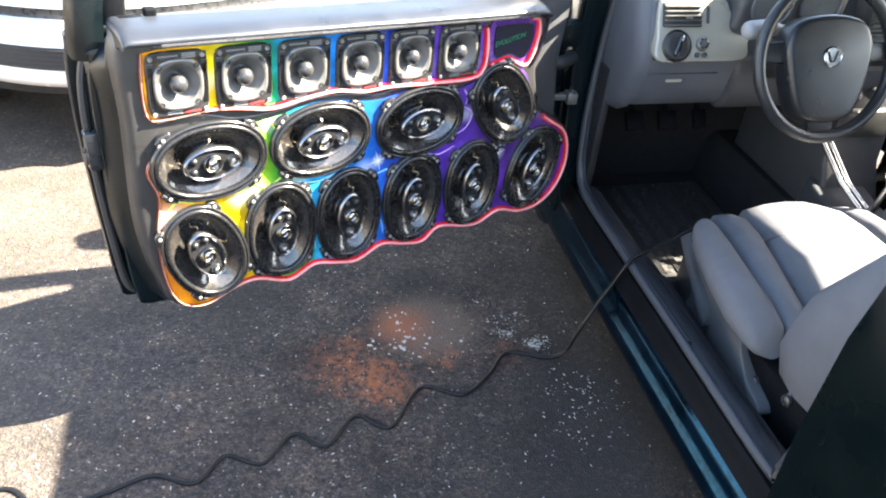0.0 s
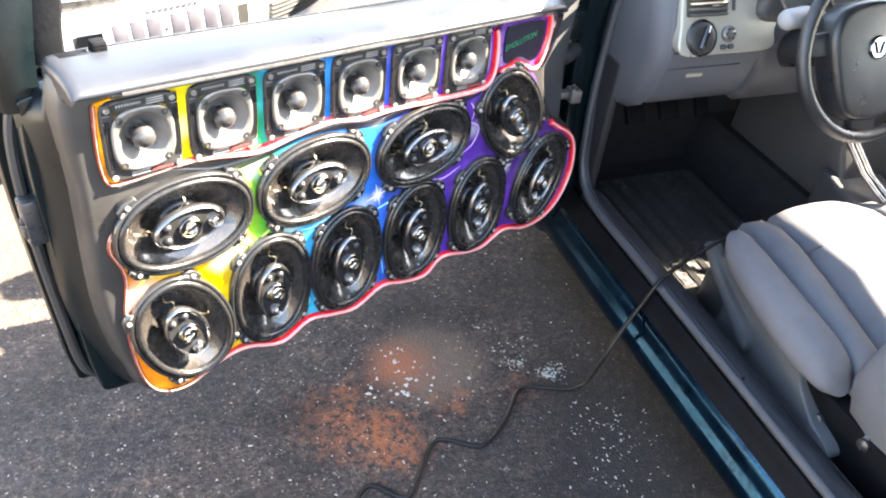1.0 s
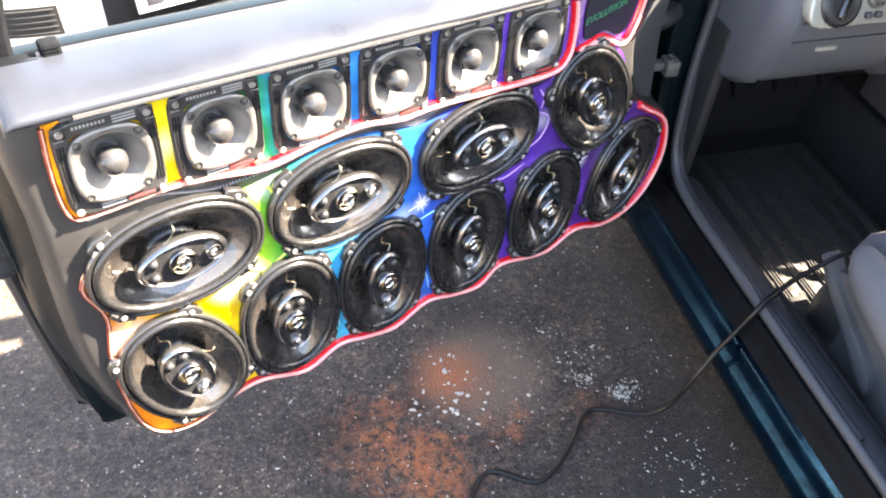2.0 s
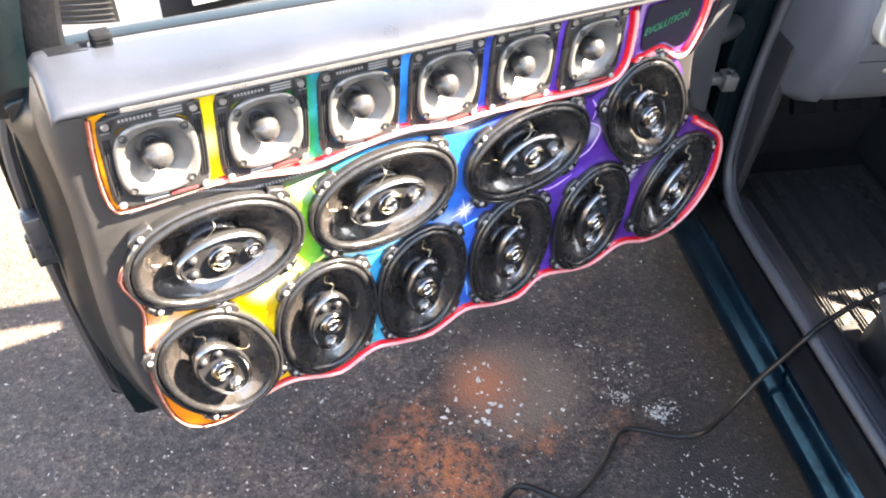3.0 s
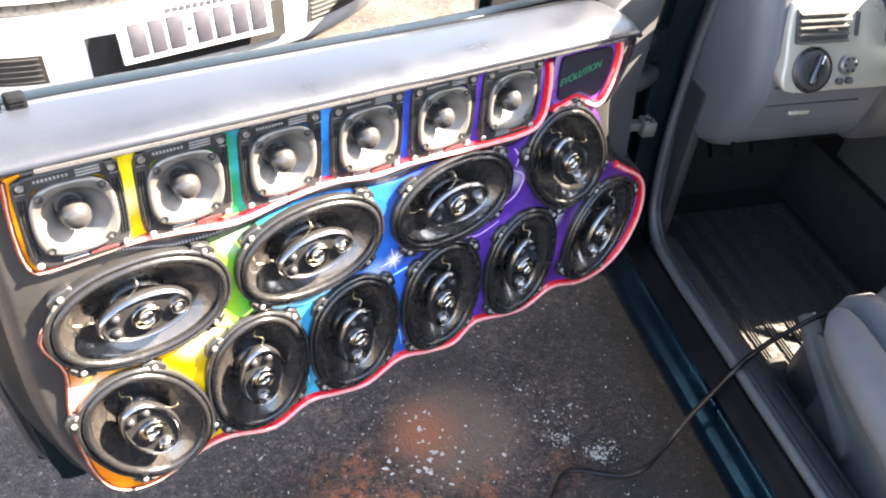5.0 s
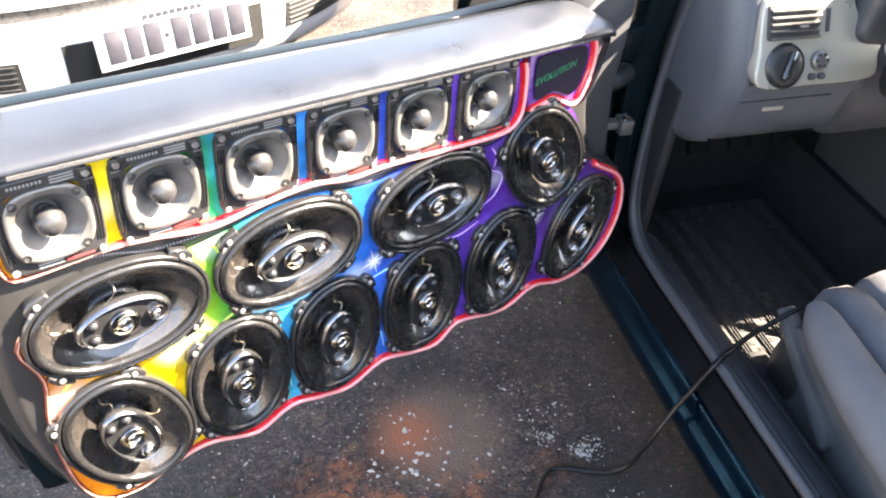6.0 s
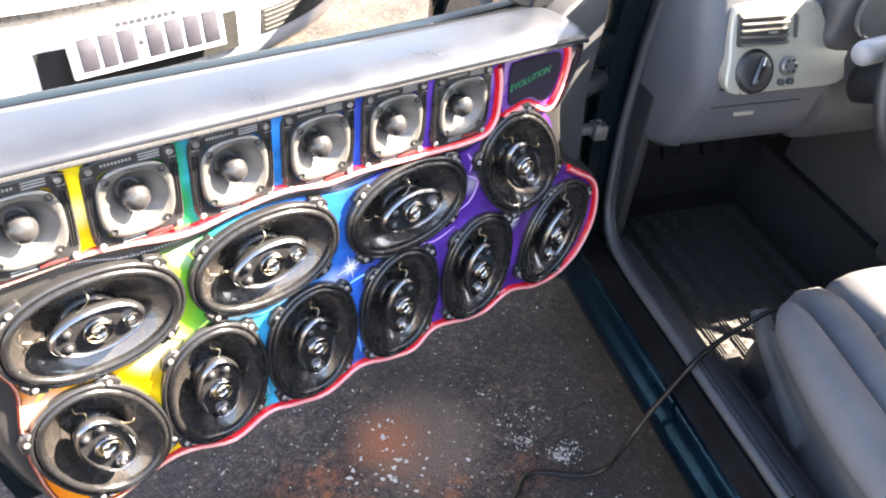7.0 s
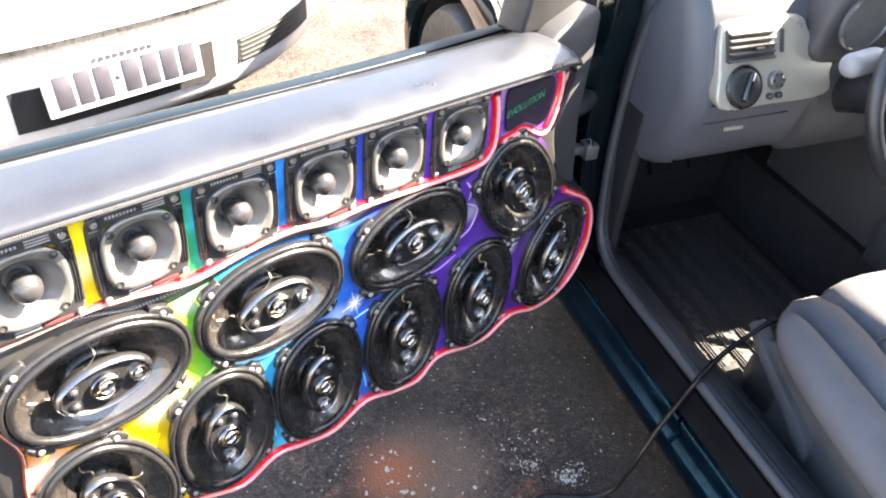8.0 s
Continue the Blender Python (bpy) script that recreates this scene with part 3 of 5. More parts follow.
runs += [(0.820, 1, 1, 0), (0.845, 0.99, 0.99, -0.001), (0.864, 0.96, 0.96, -0.003), (0.878, 0.88, 0.90, -0.007), (0.886, 0.72, 0.82, -0.012), (0.891, 0.50, 0.70, -0.018)]
loft(bm, [[(x, y * s + dy, z * s2 - (0.002 if x < 0.4 else (1 - s2) * 0.05)) for y, z in prof] for x, s, s2, dy in runs])
part("window_ledge", bm, M_LEDGE, door, "dark grey vinyl ledge under the open window", LEDGE, smooth=75)
bm = bmesh.new()   # rolled lip from the ledge round the corner panel
P = curve([(0.55, 0.440, 0.004), (0.72, 0.4325, 0.004), (0.82, 0.427, 0.002), (0.858, 0.420, -0.004), (0.879, 0.402, -0.014), (0.885, 0.360, -0.025), (0.879, 0.315, -0.031), (0.868, 0.285, -0.036)], 6, False)
tube(bm, P, [0.0030 + 0.0035 * math.sin(math.pi * min(1, (k + 1) / len(P) * 1.0)) for k in range(len(P))], False, 10)
part("ledge_lip", bm, M_LEDGE, door, "rolled vinyl lip", smooth=70)
bm = bmesh.new()   # ribbed piping along the ledge's front edge
for k in range(330):
    x = -0.048 + k * 0.00268
    box(bm, (x, -0.0135, -0.0015), (x + 0.0017, -0.0095, 0.0030))
    box(bm, (x + 0.00134, -0.0085, 0.0030), (x + 0.00304, -0.0045, 0.0088))
part("ribbed_piping", bm, mat("worn grey piping", (0.12, 0.12, 0.125), 0.28, 0.3), door, "ribbed grey piping", LEDGE, smooth=0)
bm = bmesh.new()
tube(bm, [(x, -0.010, -0.001) for x in (-0.06, 0.3, 0.6, 0.845)], 0.0045, False, 8)
part("piping_core", bm, M_VINYL, door, m=LEDGE)
bm = bmesh.new()   # stitched seam of the vinyl band between the panels
P = curve([(-0.060, 0.300, 0), (0.023, 0.302, 0), (0.096, 0.283, 0), (0.18, 0.283, 0), (0.264, 0.296, 0), (0.34, 0.294, 0), (0.42, 0.281, 0), (0.50, 0.287, 0), (0.62, 0.277, 0)], 18, False)
for (x, y, z) in P[::1]:
    box(bm, (x - 0.0016, y - 0.0012, PANEL - 0.002), (x + 0.0008, y + 0.0012, PANEL + 0.0016))
part("stitching", bm, mat("grey thread", (0.20, 0.20, 0.21), 0.6), door, "grey stitching", smooth=0)
# rubber wiper at the window slot and the lock button
bm = bmesh.new()
box(bm, (-0.06, 0.004, -0.120), (0.90, 0.015, -0.108), 0.003)
part("window_wiper", bm, M_SILLBLACK, door, "black rubber window wiper strip", LEDGE)
bm = bmesh.new()
box(bm, (-0.09, -0.090, -0.205), (1.00, -0.030, -0.104), 0.006)
part("window_slot", bm, M_SILLBLACK, door, "black rubber window slot", LEDGE)
bm = bmesh.new()
box(bm, (-0.046, 0.008, -0.104), (-0.024, 0.034, -0.084), 0.003)
for k in range(4):
    box(bm, (-0.043, 0.016 + k * 0.004, -0.0842), (-0.027, 0.018 + k * 0.004, -0.0830))
part("lock_button", bm, M_SILLBLACK, door, "black lock button", LEDGE)
bm = bmesh.new()
box(bm, (-0.043, 0.009, -0.0842), (-0.027, 0.013, -0.0826))
part("lock_mark", bm, mat("faded orange mark", (0.45, 0.12, 0.06), 0.5), door, "faded orange mark", LEDGE, smooth=0)
bm = bmesh.new()
box(bm, (-0.095, 0.010, -0.106), (-0.048, 0.020, -0.080), 0.003)
part("slot_cover", bm, M_SILLBLACK, door, "black plastic slot cover", LEDGE)

bm = bmesh.new()
prism(bm, shell, -0.225, -0.196, 0.010, 3)
part("outer_skin", bm, M_FRAME, door, "dark green lacquered outer skin")
bm = bmesh.new()
P = [(x, y, -0.172) for x, y in [(-0.130, 0.44), (-0.156, 0.36), (-0.163, 0.25), (-0.160, 0.12), (-0.150, -0.04), (-0.138, -0.13), (-0.105, -0.165)]]
tube(bm, curve(P, 5, False), 0.009, False, 8)
part("door_seal", bm, M_RUBBER, door, "black rubber door seal")
bm = bmesh.new()   # latch
box(bm, (-0.176, 0.175, -0.170), (-0.150, 0.255, -0.138), 0.004)
part("latch", bm, M_BULLET, door, "grey door latch")
bm = bmesh.new()
box(bm, (-0.180, 0.188, -0.164), (-0.170, 0.206, -0.145), 0.002)
box(bm, (-0.180, 0.212, -0.160), (-0.170, 0.222, -0.147), 0.002)
part("latch_claw", bm, M_BLACKGRILLE, door)
# window frame above the ledge
bm = bmesh.new()
path = curve([(-0.138, 0.40, -0.16), (-0.128, 0.50, -0.165), (-0.075, 0.72, -0.19), (-0.01, 0.90, -0.21), (0.06, 0.945, -0.215), (0.35, 0.955, -0.215), (0.52, 0.92, -0.21), (0.80, 0.68, -0.19), (1.00, 0.47, -0.17)], 5, False)
sections = []
for i, p in enumerate(path):
    d = (Vector(path[min(i + 1, len(path) - 1)]) - Vector(path[max(i - 1, 0)])).normalized()
    a = d.cross(Vector((0, 0, 1))).normalized()
    w = 0.032 if i < 22 else 0.024
    sections.append([tuple(Vector(p) + a * w * s + Vector((0, 0, h))) for s, h in ((-1, -0.03), (-1, 0.006), (-0.7, 0.022), (0.2, 0.03), (0.75, 0.028), (0.8, 0.004), (1, 0), (1, -0.03))])
loft(bm, sections)
part("window_frame", bm, M_FRAME, door, "dark green window frame", smooth=50)
bm = bmesh.new()
secs = []
for x, y, z in curve([(-0.083, 0.458, -0.138), (-0.076, 0.52, -0.143), (-0.050, 0.62, -0.152), (-0.018, 0.72, -0.163), (0.020, 0.82, -0.176), (0.050, 0.885, -0.185)], 4, False):
    secs.append([(x - 0.026, y + 0.006, z - 0.03), (x - 0.026, y + 0.006, z), (x - 0.012, y + 0.003, z + 0.010), (x + 0.010, y, z + 0.010), (x + 0.016, y, z + 0.002), (x + 0.016, y, z - 0.03)])
loft(bm, secs)
part("glass_channel", bm, M_SILLBLACK, door, "black rubber glass channel")
bm = bmesh.new()   # sail panel in front of the window
prism(bm, [(0.84, 0.44), (1.05, 0.43), (1.04, 0.50), (0.93, 0.64), (0.90, 0.64)], -0.17, -0.105, 0.008, 3)
part("sail_panel", bm, M_SAIL, door, "dark plastic mirror triangle")
bm = bmesh.new()   # front end trim
prism(bm, [(0.86, 0.425), (0.90, 0.452), (0.985, 0.478), (1.005, 0.462), (1.000, 0.40), (0.985, 0.27), (1.00, 0.12), (1.02, 0.03), (0.90, 0.05), (0.86, 0.2)], -0.13, -0.062, 0.010, 3)
part("front_end_trim", bm, M_ENDTRIM, door, "dark grey plastic front end trim", smooth=50)
bm = bmesh.new()   # mirror outside
box(bm, (0.91, 0.50, -0.40), (1.09, 0.62, -0.30), 0.03, 4)
box(bm, (0.97, 0.48, -0.32), (1.05, 0.55, -0.165), 0.015, 3)
part("wing_mirror", bm, M_DASHDARK, door, "black plastic wing mirror")

# ---- speakers ----
def screw(parent, x, y, z, r=0.0042):
    bm = bmesh.new()
    lathe(bm, [(r, z), (r, z + 0.002), (r * 0.75, z + 0.0034)], 0, 0, 12, False, True, c=(x, y))
    part("screw", bm, M_SCREW, parent, "zinc-plated screw")


def oval_speaker():
    """Oval coaxial car speaker: x is the long axis, z points out."""
    sp = thing("oval_speaker", Matrix(), "black oval coaxial speaker with glossy cone, screwed into the door panel", "speaker", "oval speakers in the door")
    A, B = 0.121, 0.086
    bm = bmesh.new()
    lathe(bm, [(-0.002, -0.012), (0.0, -0.002), (0.0, 0.0045), (-0.0016, 0.0070), (-0.0045, 0.0075), (-0.0065, 0.0060), (-0.0070, 0.002), (-0.0070, -0.012)], A, B, 64, power=2.2)
    for sx in (-1, 1):
        for sy in (-1, 1):
            prism(bm, [(sx * 0.066, sy * 0.052), (sx * 0.100, sy * 0.046), (sx * 0.107, sy * 0.058), (sx * 0.098, sy * 0.071), (sx * 0.076, sy * 0.078)], -0.010, 0.0052, 0.003, 2)
    part("basket_rim", bm, M_GLOSSBLACK, sp, "black oval mounting rim", smooth=50)
    bm = bmesh.new()
    prof = [(-0.0066, 0.0040)] + [(-0.0126 + 0.0058 * math.cos(q), 0.0040 + 0.0068 * math.sin(q)) for q in (0.3 + 0.318 * k for k in range(9))] + [(-0.0192, 0.0022)]
    lathe(bm, prof, A, B, 64, power=2.15)
    part("surround", bm, M_SURROUND, sp, "satin black rubber surround", smooth=70)
    bm = bmesh.new()
    lathe(bm, [(-0.0190, 0.0025), (-0.024, 0.000), (-0.034, -0.0075), (-0.046, -0.017), (-0.058, -0.026), (-0.068, -0.032), (-0.080, -0.035)], A, B, 64, False, True, power=2.08)
    part("cone", bm, M_CONE, sp, "glossy black cone", smooth=70)
    bm = bmesh.new()   # folded cloth dust cap round the stem
    lathe(bm, [(0.030, -0.036), (0.029, -0.022), (0.026, -0.016), (0.020, -0.014)], 0.012, 0.004, 32, False, True)
    part("dust_cap", bm, M_SURROUND, sp, "", smooth=60)
    bm = bmesh.new()
    lathe(bm, [(0.024, -0.034), (0.022, -0.01), (0.020, 0.006)], 0.012, 0, 24, False, True)
    part("stem", bm, M_GLOSSBLACK, sp)
    bm = bmesh.new()   # pod that carries the small drivers
    PZ = 0.0095
    lathe(bm, [(-0.012, PZ - 0.012), (-0.002, PZ - 0.007), (0.000, PZ), (-0.002, PZ + 0.005), (-0.0055, PZ + 0.0075)], 0.0625, 0.0375, 48, True, False, power=2.0)
    lathe(bm, [(-0.0053, PZ + 0.0075), (-0.0078, PZ + 0.0035), (-0.018, PZ + 0.0035)], 0.0625, 0.0375, 48, False, True)
    pod = part("tweeter_pod", bm, M_GLOSSBLACK, sp, "glossy black oval tweeter bridge", smooth=50)
    bm = bmesh.new()
    lathe(bm, [(-0.0020, PZ + 0.0048), (-0.0036, PZ + 0.0076), (-0.0054, PZ + 0.0083), (-0.0068, PZ + 0.0070)], 0.0625, 0.0375, 48)
    part("pod_ring", bm, mat("dark chrome", (0.22, 0.22, 0.23), 0.20, 1.0) if "dark chrome" not in bpy.data.materials else bpy.data.materials["dark chrome"], pod, "dark chrome edging ring", smooth=60)
    for x, y, r in ((0.0, 0.0, 0.0205), (0.0415, -0.001, 0.0118), (-0.0375, 0.0120, 0.0066), (-0.0390, -0.0115, 0.0066)):
        if r > 0.01:      # ring-edged driver with a dished middle
            bm = bmesh.new()
            lathe(bm, [(r, PZ + 0.003), (r, PZ + 0.0080), (r * 0.93, PZ + 0.0098), (r * 0.82, PZ + 0.0092), (r * 0.76, PZ + 0.0060)], 0, 0, 32, c=(x, y))
            ring = part("driver_ring", bm, M_CHROME if r < 0.015 else bpy.data.materials["dark chrome"], pod, "metal driver ring", smooth=50)
            bm = bmesh.new()
            lathe(bm, [(r * 0.78, PZ + 0.0058), (r * 0.60, PZ + 0.0045), (r * 0.46, PZ + 0.0062)], 0, 0, 28, False, True, c=(x, y))
            part("driver_dish", bm, M_GLOSSBLACK, pod, smooth=60)
            bm = bmesh.new()
            lathe(bm, [(r * 0.50, PZ + 0.0055), (r * 0.48, PZ + 0.0092), (r * 0.40, PZ + 0.0102), (r * 0.34, PZ + 0.0080)], 0, 0, 24, c=(x, y))
            lathe(bm, [(r * 0.34, PZ + 0.0075), (r * 0.20, PZ + 0.0095), (r * 0.06, PZ + 0.0100)], 0, 0, 20, False, True, c=(x, y))
            part("driver_dome", bm, M_CHROME, pod, "chrome driver dome", smooth=60)
        else:             # small round piezo bead in a cup
            bm = bmesh.new()
            lathe(bm, [(r * 1.25, PZ + 0.003), (r * 1.20, PZ + 0.0060), (r * 1.02, PZ + 0.0062), (r * 0.95, PZ + 0.0040)], 0, 0, 20, c=(x, y))
            part("driver_ring", bm, M_GLOSSBLACK, pod, smooth=50)
            bm = bmesh.new()
            lathe(bm, [(r * 0.95 * math.cos(q), PZ + 0.0040 + r * 0.9 * math.sin(q)) for q in (0, 0.35, 0.7, 1.05, 1.4)], 0, 0, 18, False, True, c=(x, y))
            part("driver_dome", bm, M_BULLET, pod, "grey driver dome", smooth=70)
    for k in range(2):   # sickle vanes on the middle driver
        bm = bmesh.new()
        q = k * math.pi + 0.4
        P = [(0.0158 * math.cos(q + 0.30 * i) * (1.10 - 0.06 * i), 0.0158 * math.sin(q + 0.30 * i) * (1.10 - 0.06 * i), PZ + 0.0095) for i in range(8)]
        tube(bm, P, [0.0007 + 0.0019 * math.sin(math.pi * (i + 0.5) / 8) for i in range(8)], False, 8)
        part("vane", bm, M_GOLD, pod, "pale gold sickle vane", smooth=60)
    bm = bmesh.new()   # lead wires
    tube(bm, curve([(-0.026, 0.032, 0.008), (-0.012, 0.038, 0.010), (0.000, 0.047, 0.004), (-0.002, 0.057, -0.008)], 5, False), 0.0009, False, 6)
    part("lead_wire", bm, M_GOLD, sp, "pale gold lead wire")
    bm = bmesh.new()
    tube(bm, curve([(-0.058, 0.006, 0.006), (-0.068, 0.012, 0.002), (-0.072, 0.002, -0.006), (-0.084, 0.006, -0.008)], 5, False), 0.0009, False, 6)
    part("lead_wire", bm, M_GOLD, sp, "pale gold lead wire")
    for sx in (-1, 1):
        for sy in (-1, 1):
            screw(sp, sx * 0.0900, sy * 0.0635, 0.0050)
            bm = bmesh.new()
            box(bm, (-0.0046, -0.0022, 0.0040), (0.0046, 0.0022, 0.0068), 0.0010, 2)
            part("clip", bm, M_SCREW, sp, "zinc mounting clip", pose(sx * 0.0990, sy * 0.0535, 0, 0, 0, sx * sy * -58))
    return sp


def horn_tweeter():
    """Square bullet horn tweeter; z points out."""
    tw = thing("horn_tweeter", Matrix(), "square black horn tweeter with silver face, screwed into the door", "tweeter", "horn tweeters in the door")
    W, H = 0.0585, 0.064
    bm = bmesh.new()
    lathe(bm, [(-0.001, -0.006), (0, 0.002), (-0.0015, 0.0045), (-0.004, 0.0055)], W, H, 48, False, False, 7)
    lathe(bm, [(-0.004, 0.0055), (-0.0165, 0.0060)], W, H, 48, False, False, 7)
    part("plate", bm, M_BLACKPLATE, tw, "black moulded mounting plate", smooth=40)
    for side in (-1, 1):
        for k in range(3):
            bm = bmesh.new()
            x = side * (0.0480 + 0.0034 * k)
            tube(bm, curve([(x * 0.985, -0.040, 0.006), (x * 1.015, 0, 0.0065), (x * 0.985, 0.036, 0.006)], 5, False), 0.0011, False, 6)
            part("rib", bm, M_GLOSSBLACK, tw)
    bm = bmesh.new()
    lathe(bm, [(0.0, 0.004), (0.0, 0.0095), (-0.0015, 0.0108), (-0.004, 0.0112), (-0.0065, 0.0104)], 0.0470, 0.0490, 56, False, False, 3.0)
    rings = [(0.0470 - 0.0065, 0.0490 - 0.0065, 3.0, 0.0104), (0.0400, 0.0412, 2.1, 0.0100), (0.0384, 0.0390, 2.0, 0.0085)]
    secs = []
    for a, b, pw, z in rings:
        ring = []
        for k in range(56):
            q = 2 * math.pi * k / 56
            x, y = math.cos(q), math.sin(q)
            f = (abs(x) ** pw + abs(y) ** pw) ** (-1 / pw)
            ring.append((a * x * f, b * y * f, z))
        secs.append(ring)
    loft(bm, secs, caps=False)
    face = part("face_ring", bm, M_SILVER, tw, "silver cast face ring", smooth=50)
    for sx in (-1, 1):
        for sy in (-1, 1):
            bm = bmesh.new()
            lathe(bm, [(0.0050, 0.0104), (0.0050, 0.0122), (0.0038, 0.0124), (0.0036, 0.0108)], 0, 0, 14, False, True, c=(sx * 0.0338, sy * 0.0352))
            part("bolt_hole", bm, M_BLACKGRILLE, face)
    bm = bmesh.new()
    lathe(bm, [(0.0384, 0.0092), (0.0360, 0.0040), (0.0310, -0.0025), (0.0255, -0.0080), (0.0210, -0.0125), (0.0175, -0.0175), (0.0160, -0.023)], 0, 0.0006, 48, False, True)
    part("horn", bm, M_HORN, tw, "grey metal horn throat", smooth=60)
    bm = bmesh.new()
    lathe(bm, [(0.0110, -0.022), (0.0140, -0.012), (0.0172, -0.002), (0.0180, 0.004), (0.0165, 0.011), (0.0115, 0.0170), (0.0045, 0.0195)], 0, 0, 28, False, True)
    part("bullet", bm, M_BULLET, tw, "grey metal bullet", smooth=60)
    for sx in (-1, 1):
        bm = bmesh.new()
        box(bm, (sx * 0.0485 - 0.0078, 0.0450, 0.0045), (sx * 0.0485 + 0.0078, 0.0600, 0.0072), 0.0018, 2)
        part("corner_pad", bm, M_BLACKPLATE, tw)
    for sx, sy in ((-0.048, 0.0525), (0.048, 0.0525), (0.049, -0.0545), (-0.049, -0.0545)):
        screw(tw, sx, sy, 0.0068 if sy > 0 else 0.0055, 0.0046)
    for k in range(3):
        bm = bmesh.new()
        box(bm, (0.010, 0.0495 + 0.0036 * k, 0.0052), (0.036, 0.0513 + 0.0036 * k, 0.0062))
        part("stripe", bm, M_PRINT, tw, "pale printed stripe", smooth=0)
    for k in range(9):
        bm = bmesh.new()
        x = -0.034 + 0.0042 * k
        box(bm, (x, 0.0530, 0.0052), (x + 0.0024, 0.0565, 0.0062))
        part("print_bar", bm, M_PRINT, tw, smooth=0)
    for k in range(2):
        bm = bmesh.new()
        box(bm, (-0.024, -0.0575 + 0.0040 * k, 0.0052), (0.004, -0.0555 + 0.0040 * k, 0.0062))
        part("stripe", bm, M_PRINT, tw, "pale printed stripe", smooth=0)
    bm = bmesh.new()
    for k in range(10):
        x = 0.008 + 0.0032 * k
        box(bm, (x, -0.0570, 0.0052), (x + 0.0022, -0.0545, 0.0062))
    part("print_line", bm, mat("red print", (0.5, 0.05, 0.05), 0.5) if "red print" not in bpy.data.materials else bpy.data.materials["red print"], tw, "red printed bars", smooth=0)
    for sx in (-1, 1):
        bm = bmesh.new()
        for k in range(4):
            x = sx * 0.050 + 0.0026 * (k - 1.5)
            box(bm, (x, 0.0425, 0.0052), (x + 0.0012, 0.0440, 0.0062))
        part("print_dots", bm, M_PRINT, tw, smooth=0)
    return tw


first = oval_speaker()
for k, (x, y, turn) in enumerate(SPEAKERS):
    m = DOOR @ pose(x, y, PANEL + 0.008, 0, 0, turn)
    if k == 0:
        first.matrix_basis = m
    else:
        copy_thing(first, m)
first_tw = horn_tweeter()
for k in range(6):
    m = DOOR @ pose(TWEETERS[k][0], TWEETERS[k][1], PANEL + 0.004, 0, 0, -1.5)
    if k == 0:
        first_tw.matrix_basis = m
    else:
        copy_thing(first_tw, m)

# ---- the green car round the door opening; local x to its right, y forward, z up ----


def cpart(name, bm, material, label="", smooth=40):
    return part(name, bm, material, car, label, smooth=smooth)


def along_y(bm, prof, y0, y1, bevel=0.0):
    """A profile in (x, z) swept along y."""
    turn = Matrix(((1, 0, 0, 0), (0, 0, 1, 0), (0, 1, 0, 0), (0, 0, 0, 1)))
    return prism(bm, prof, y0, y1, bevel, 2, turn)


bm = bmesh.new()
along_y(bm, [(-0.010, 0.130), (-0.010, 0.282), (-0.022, 0.280), (-0.030, 0.262), (-0.034, 0.242), (-0.048, 0.230), (-0.054, 0.208), (-0.056, 0.190), (-0.066, 0.180), (-0.070, 0.155), (-0.062, 0.130), (-0.030, 0.112)], -0.93, 0.40, 0.006)
cpart("rocker_panel", bm, M_TEAL, "scuffed teal rocker panel with pressed ridges", 50)
bm = bmesh.new()
along_y(bm, [(-0.012, 0.13), (-0.012, 0.282), (0.010, 0.298), (0.038, 0.294), (0.064, 0.272), (0.092, 0.20), (0.096, 0.13)], -0.90, 0.19, 0.005)
cpart("sill_trim", bm, M_SILL, "grey plastic sill trim", 50)
bm = bmesh.new()
along_y(bm, [(0.046, 0.13), (0.046, 0.280), (0.075, 0.266), (0.120, 0.215), (0.165, 0.180), (0.205, 0.168), (0.205, 0.13)], -0.89, -0.135, 0.006)
cpart("sill_carpet", bm, M_SILLCARPET, "worn grey carpet beside the sill", 50)
bm = bmesh.new()
along_y(bm, [(-0.016, 0.250), (-0.016, 0.2845), (-0.0235, 0.2835), (-0.0325, 0.263), (-0.0365, 0.2435), (-0.0450, 0.2355), (-0.040, 0.230)], -0.93, 0.40, 0.001)
cpart("sill_edge", bm, M_SILLBLACK, "dirty black sill edge", 50)
bm = bmesh.new()
seal = curve([(0.06, -0.90, 1.22), (0.03, -0.89, 0.9), (0.0, -0.885, 0.5), (-0.012, -0.875, 0.33), (-0.014, -0.84, 0.300), (-0.014, -0.5, 0.300), (-0.014, -0.1, 0.300), (-0.014, 0.06, 0.300), (-0.012, 0.16, 0.312), (-0.008, 0.212, 0.355),
              (-0.004, 0.238, 0.45), (0.005, 0.258, 0.60), (0.015, 0.258, 0.78), (0.025, 0.235, 0.88), (0.05, 0.13, 1.00), (0.09, -0.05, 1.19), (0.12, -0.30, 1.255), (0.12, -0.80, 1.265)], 6, False)
tube(bm, seal, 0.0105, False, 10)
cpart("door_seal", bm, M_DASHDARK, "dark rubber door seal", 60)
bm = bmesh.new()
tube(bm, [(x + 0.013, y, z + 0.002) for x, y, z in seal[30:]], 0.007, False, 8)
cpart("seal_lip", bm, M_SILL, "grey cloth seal lip", 60)
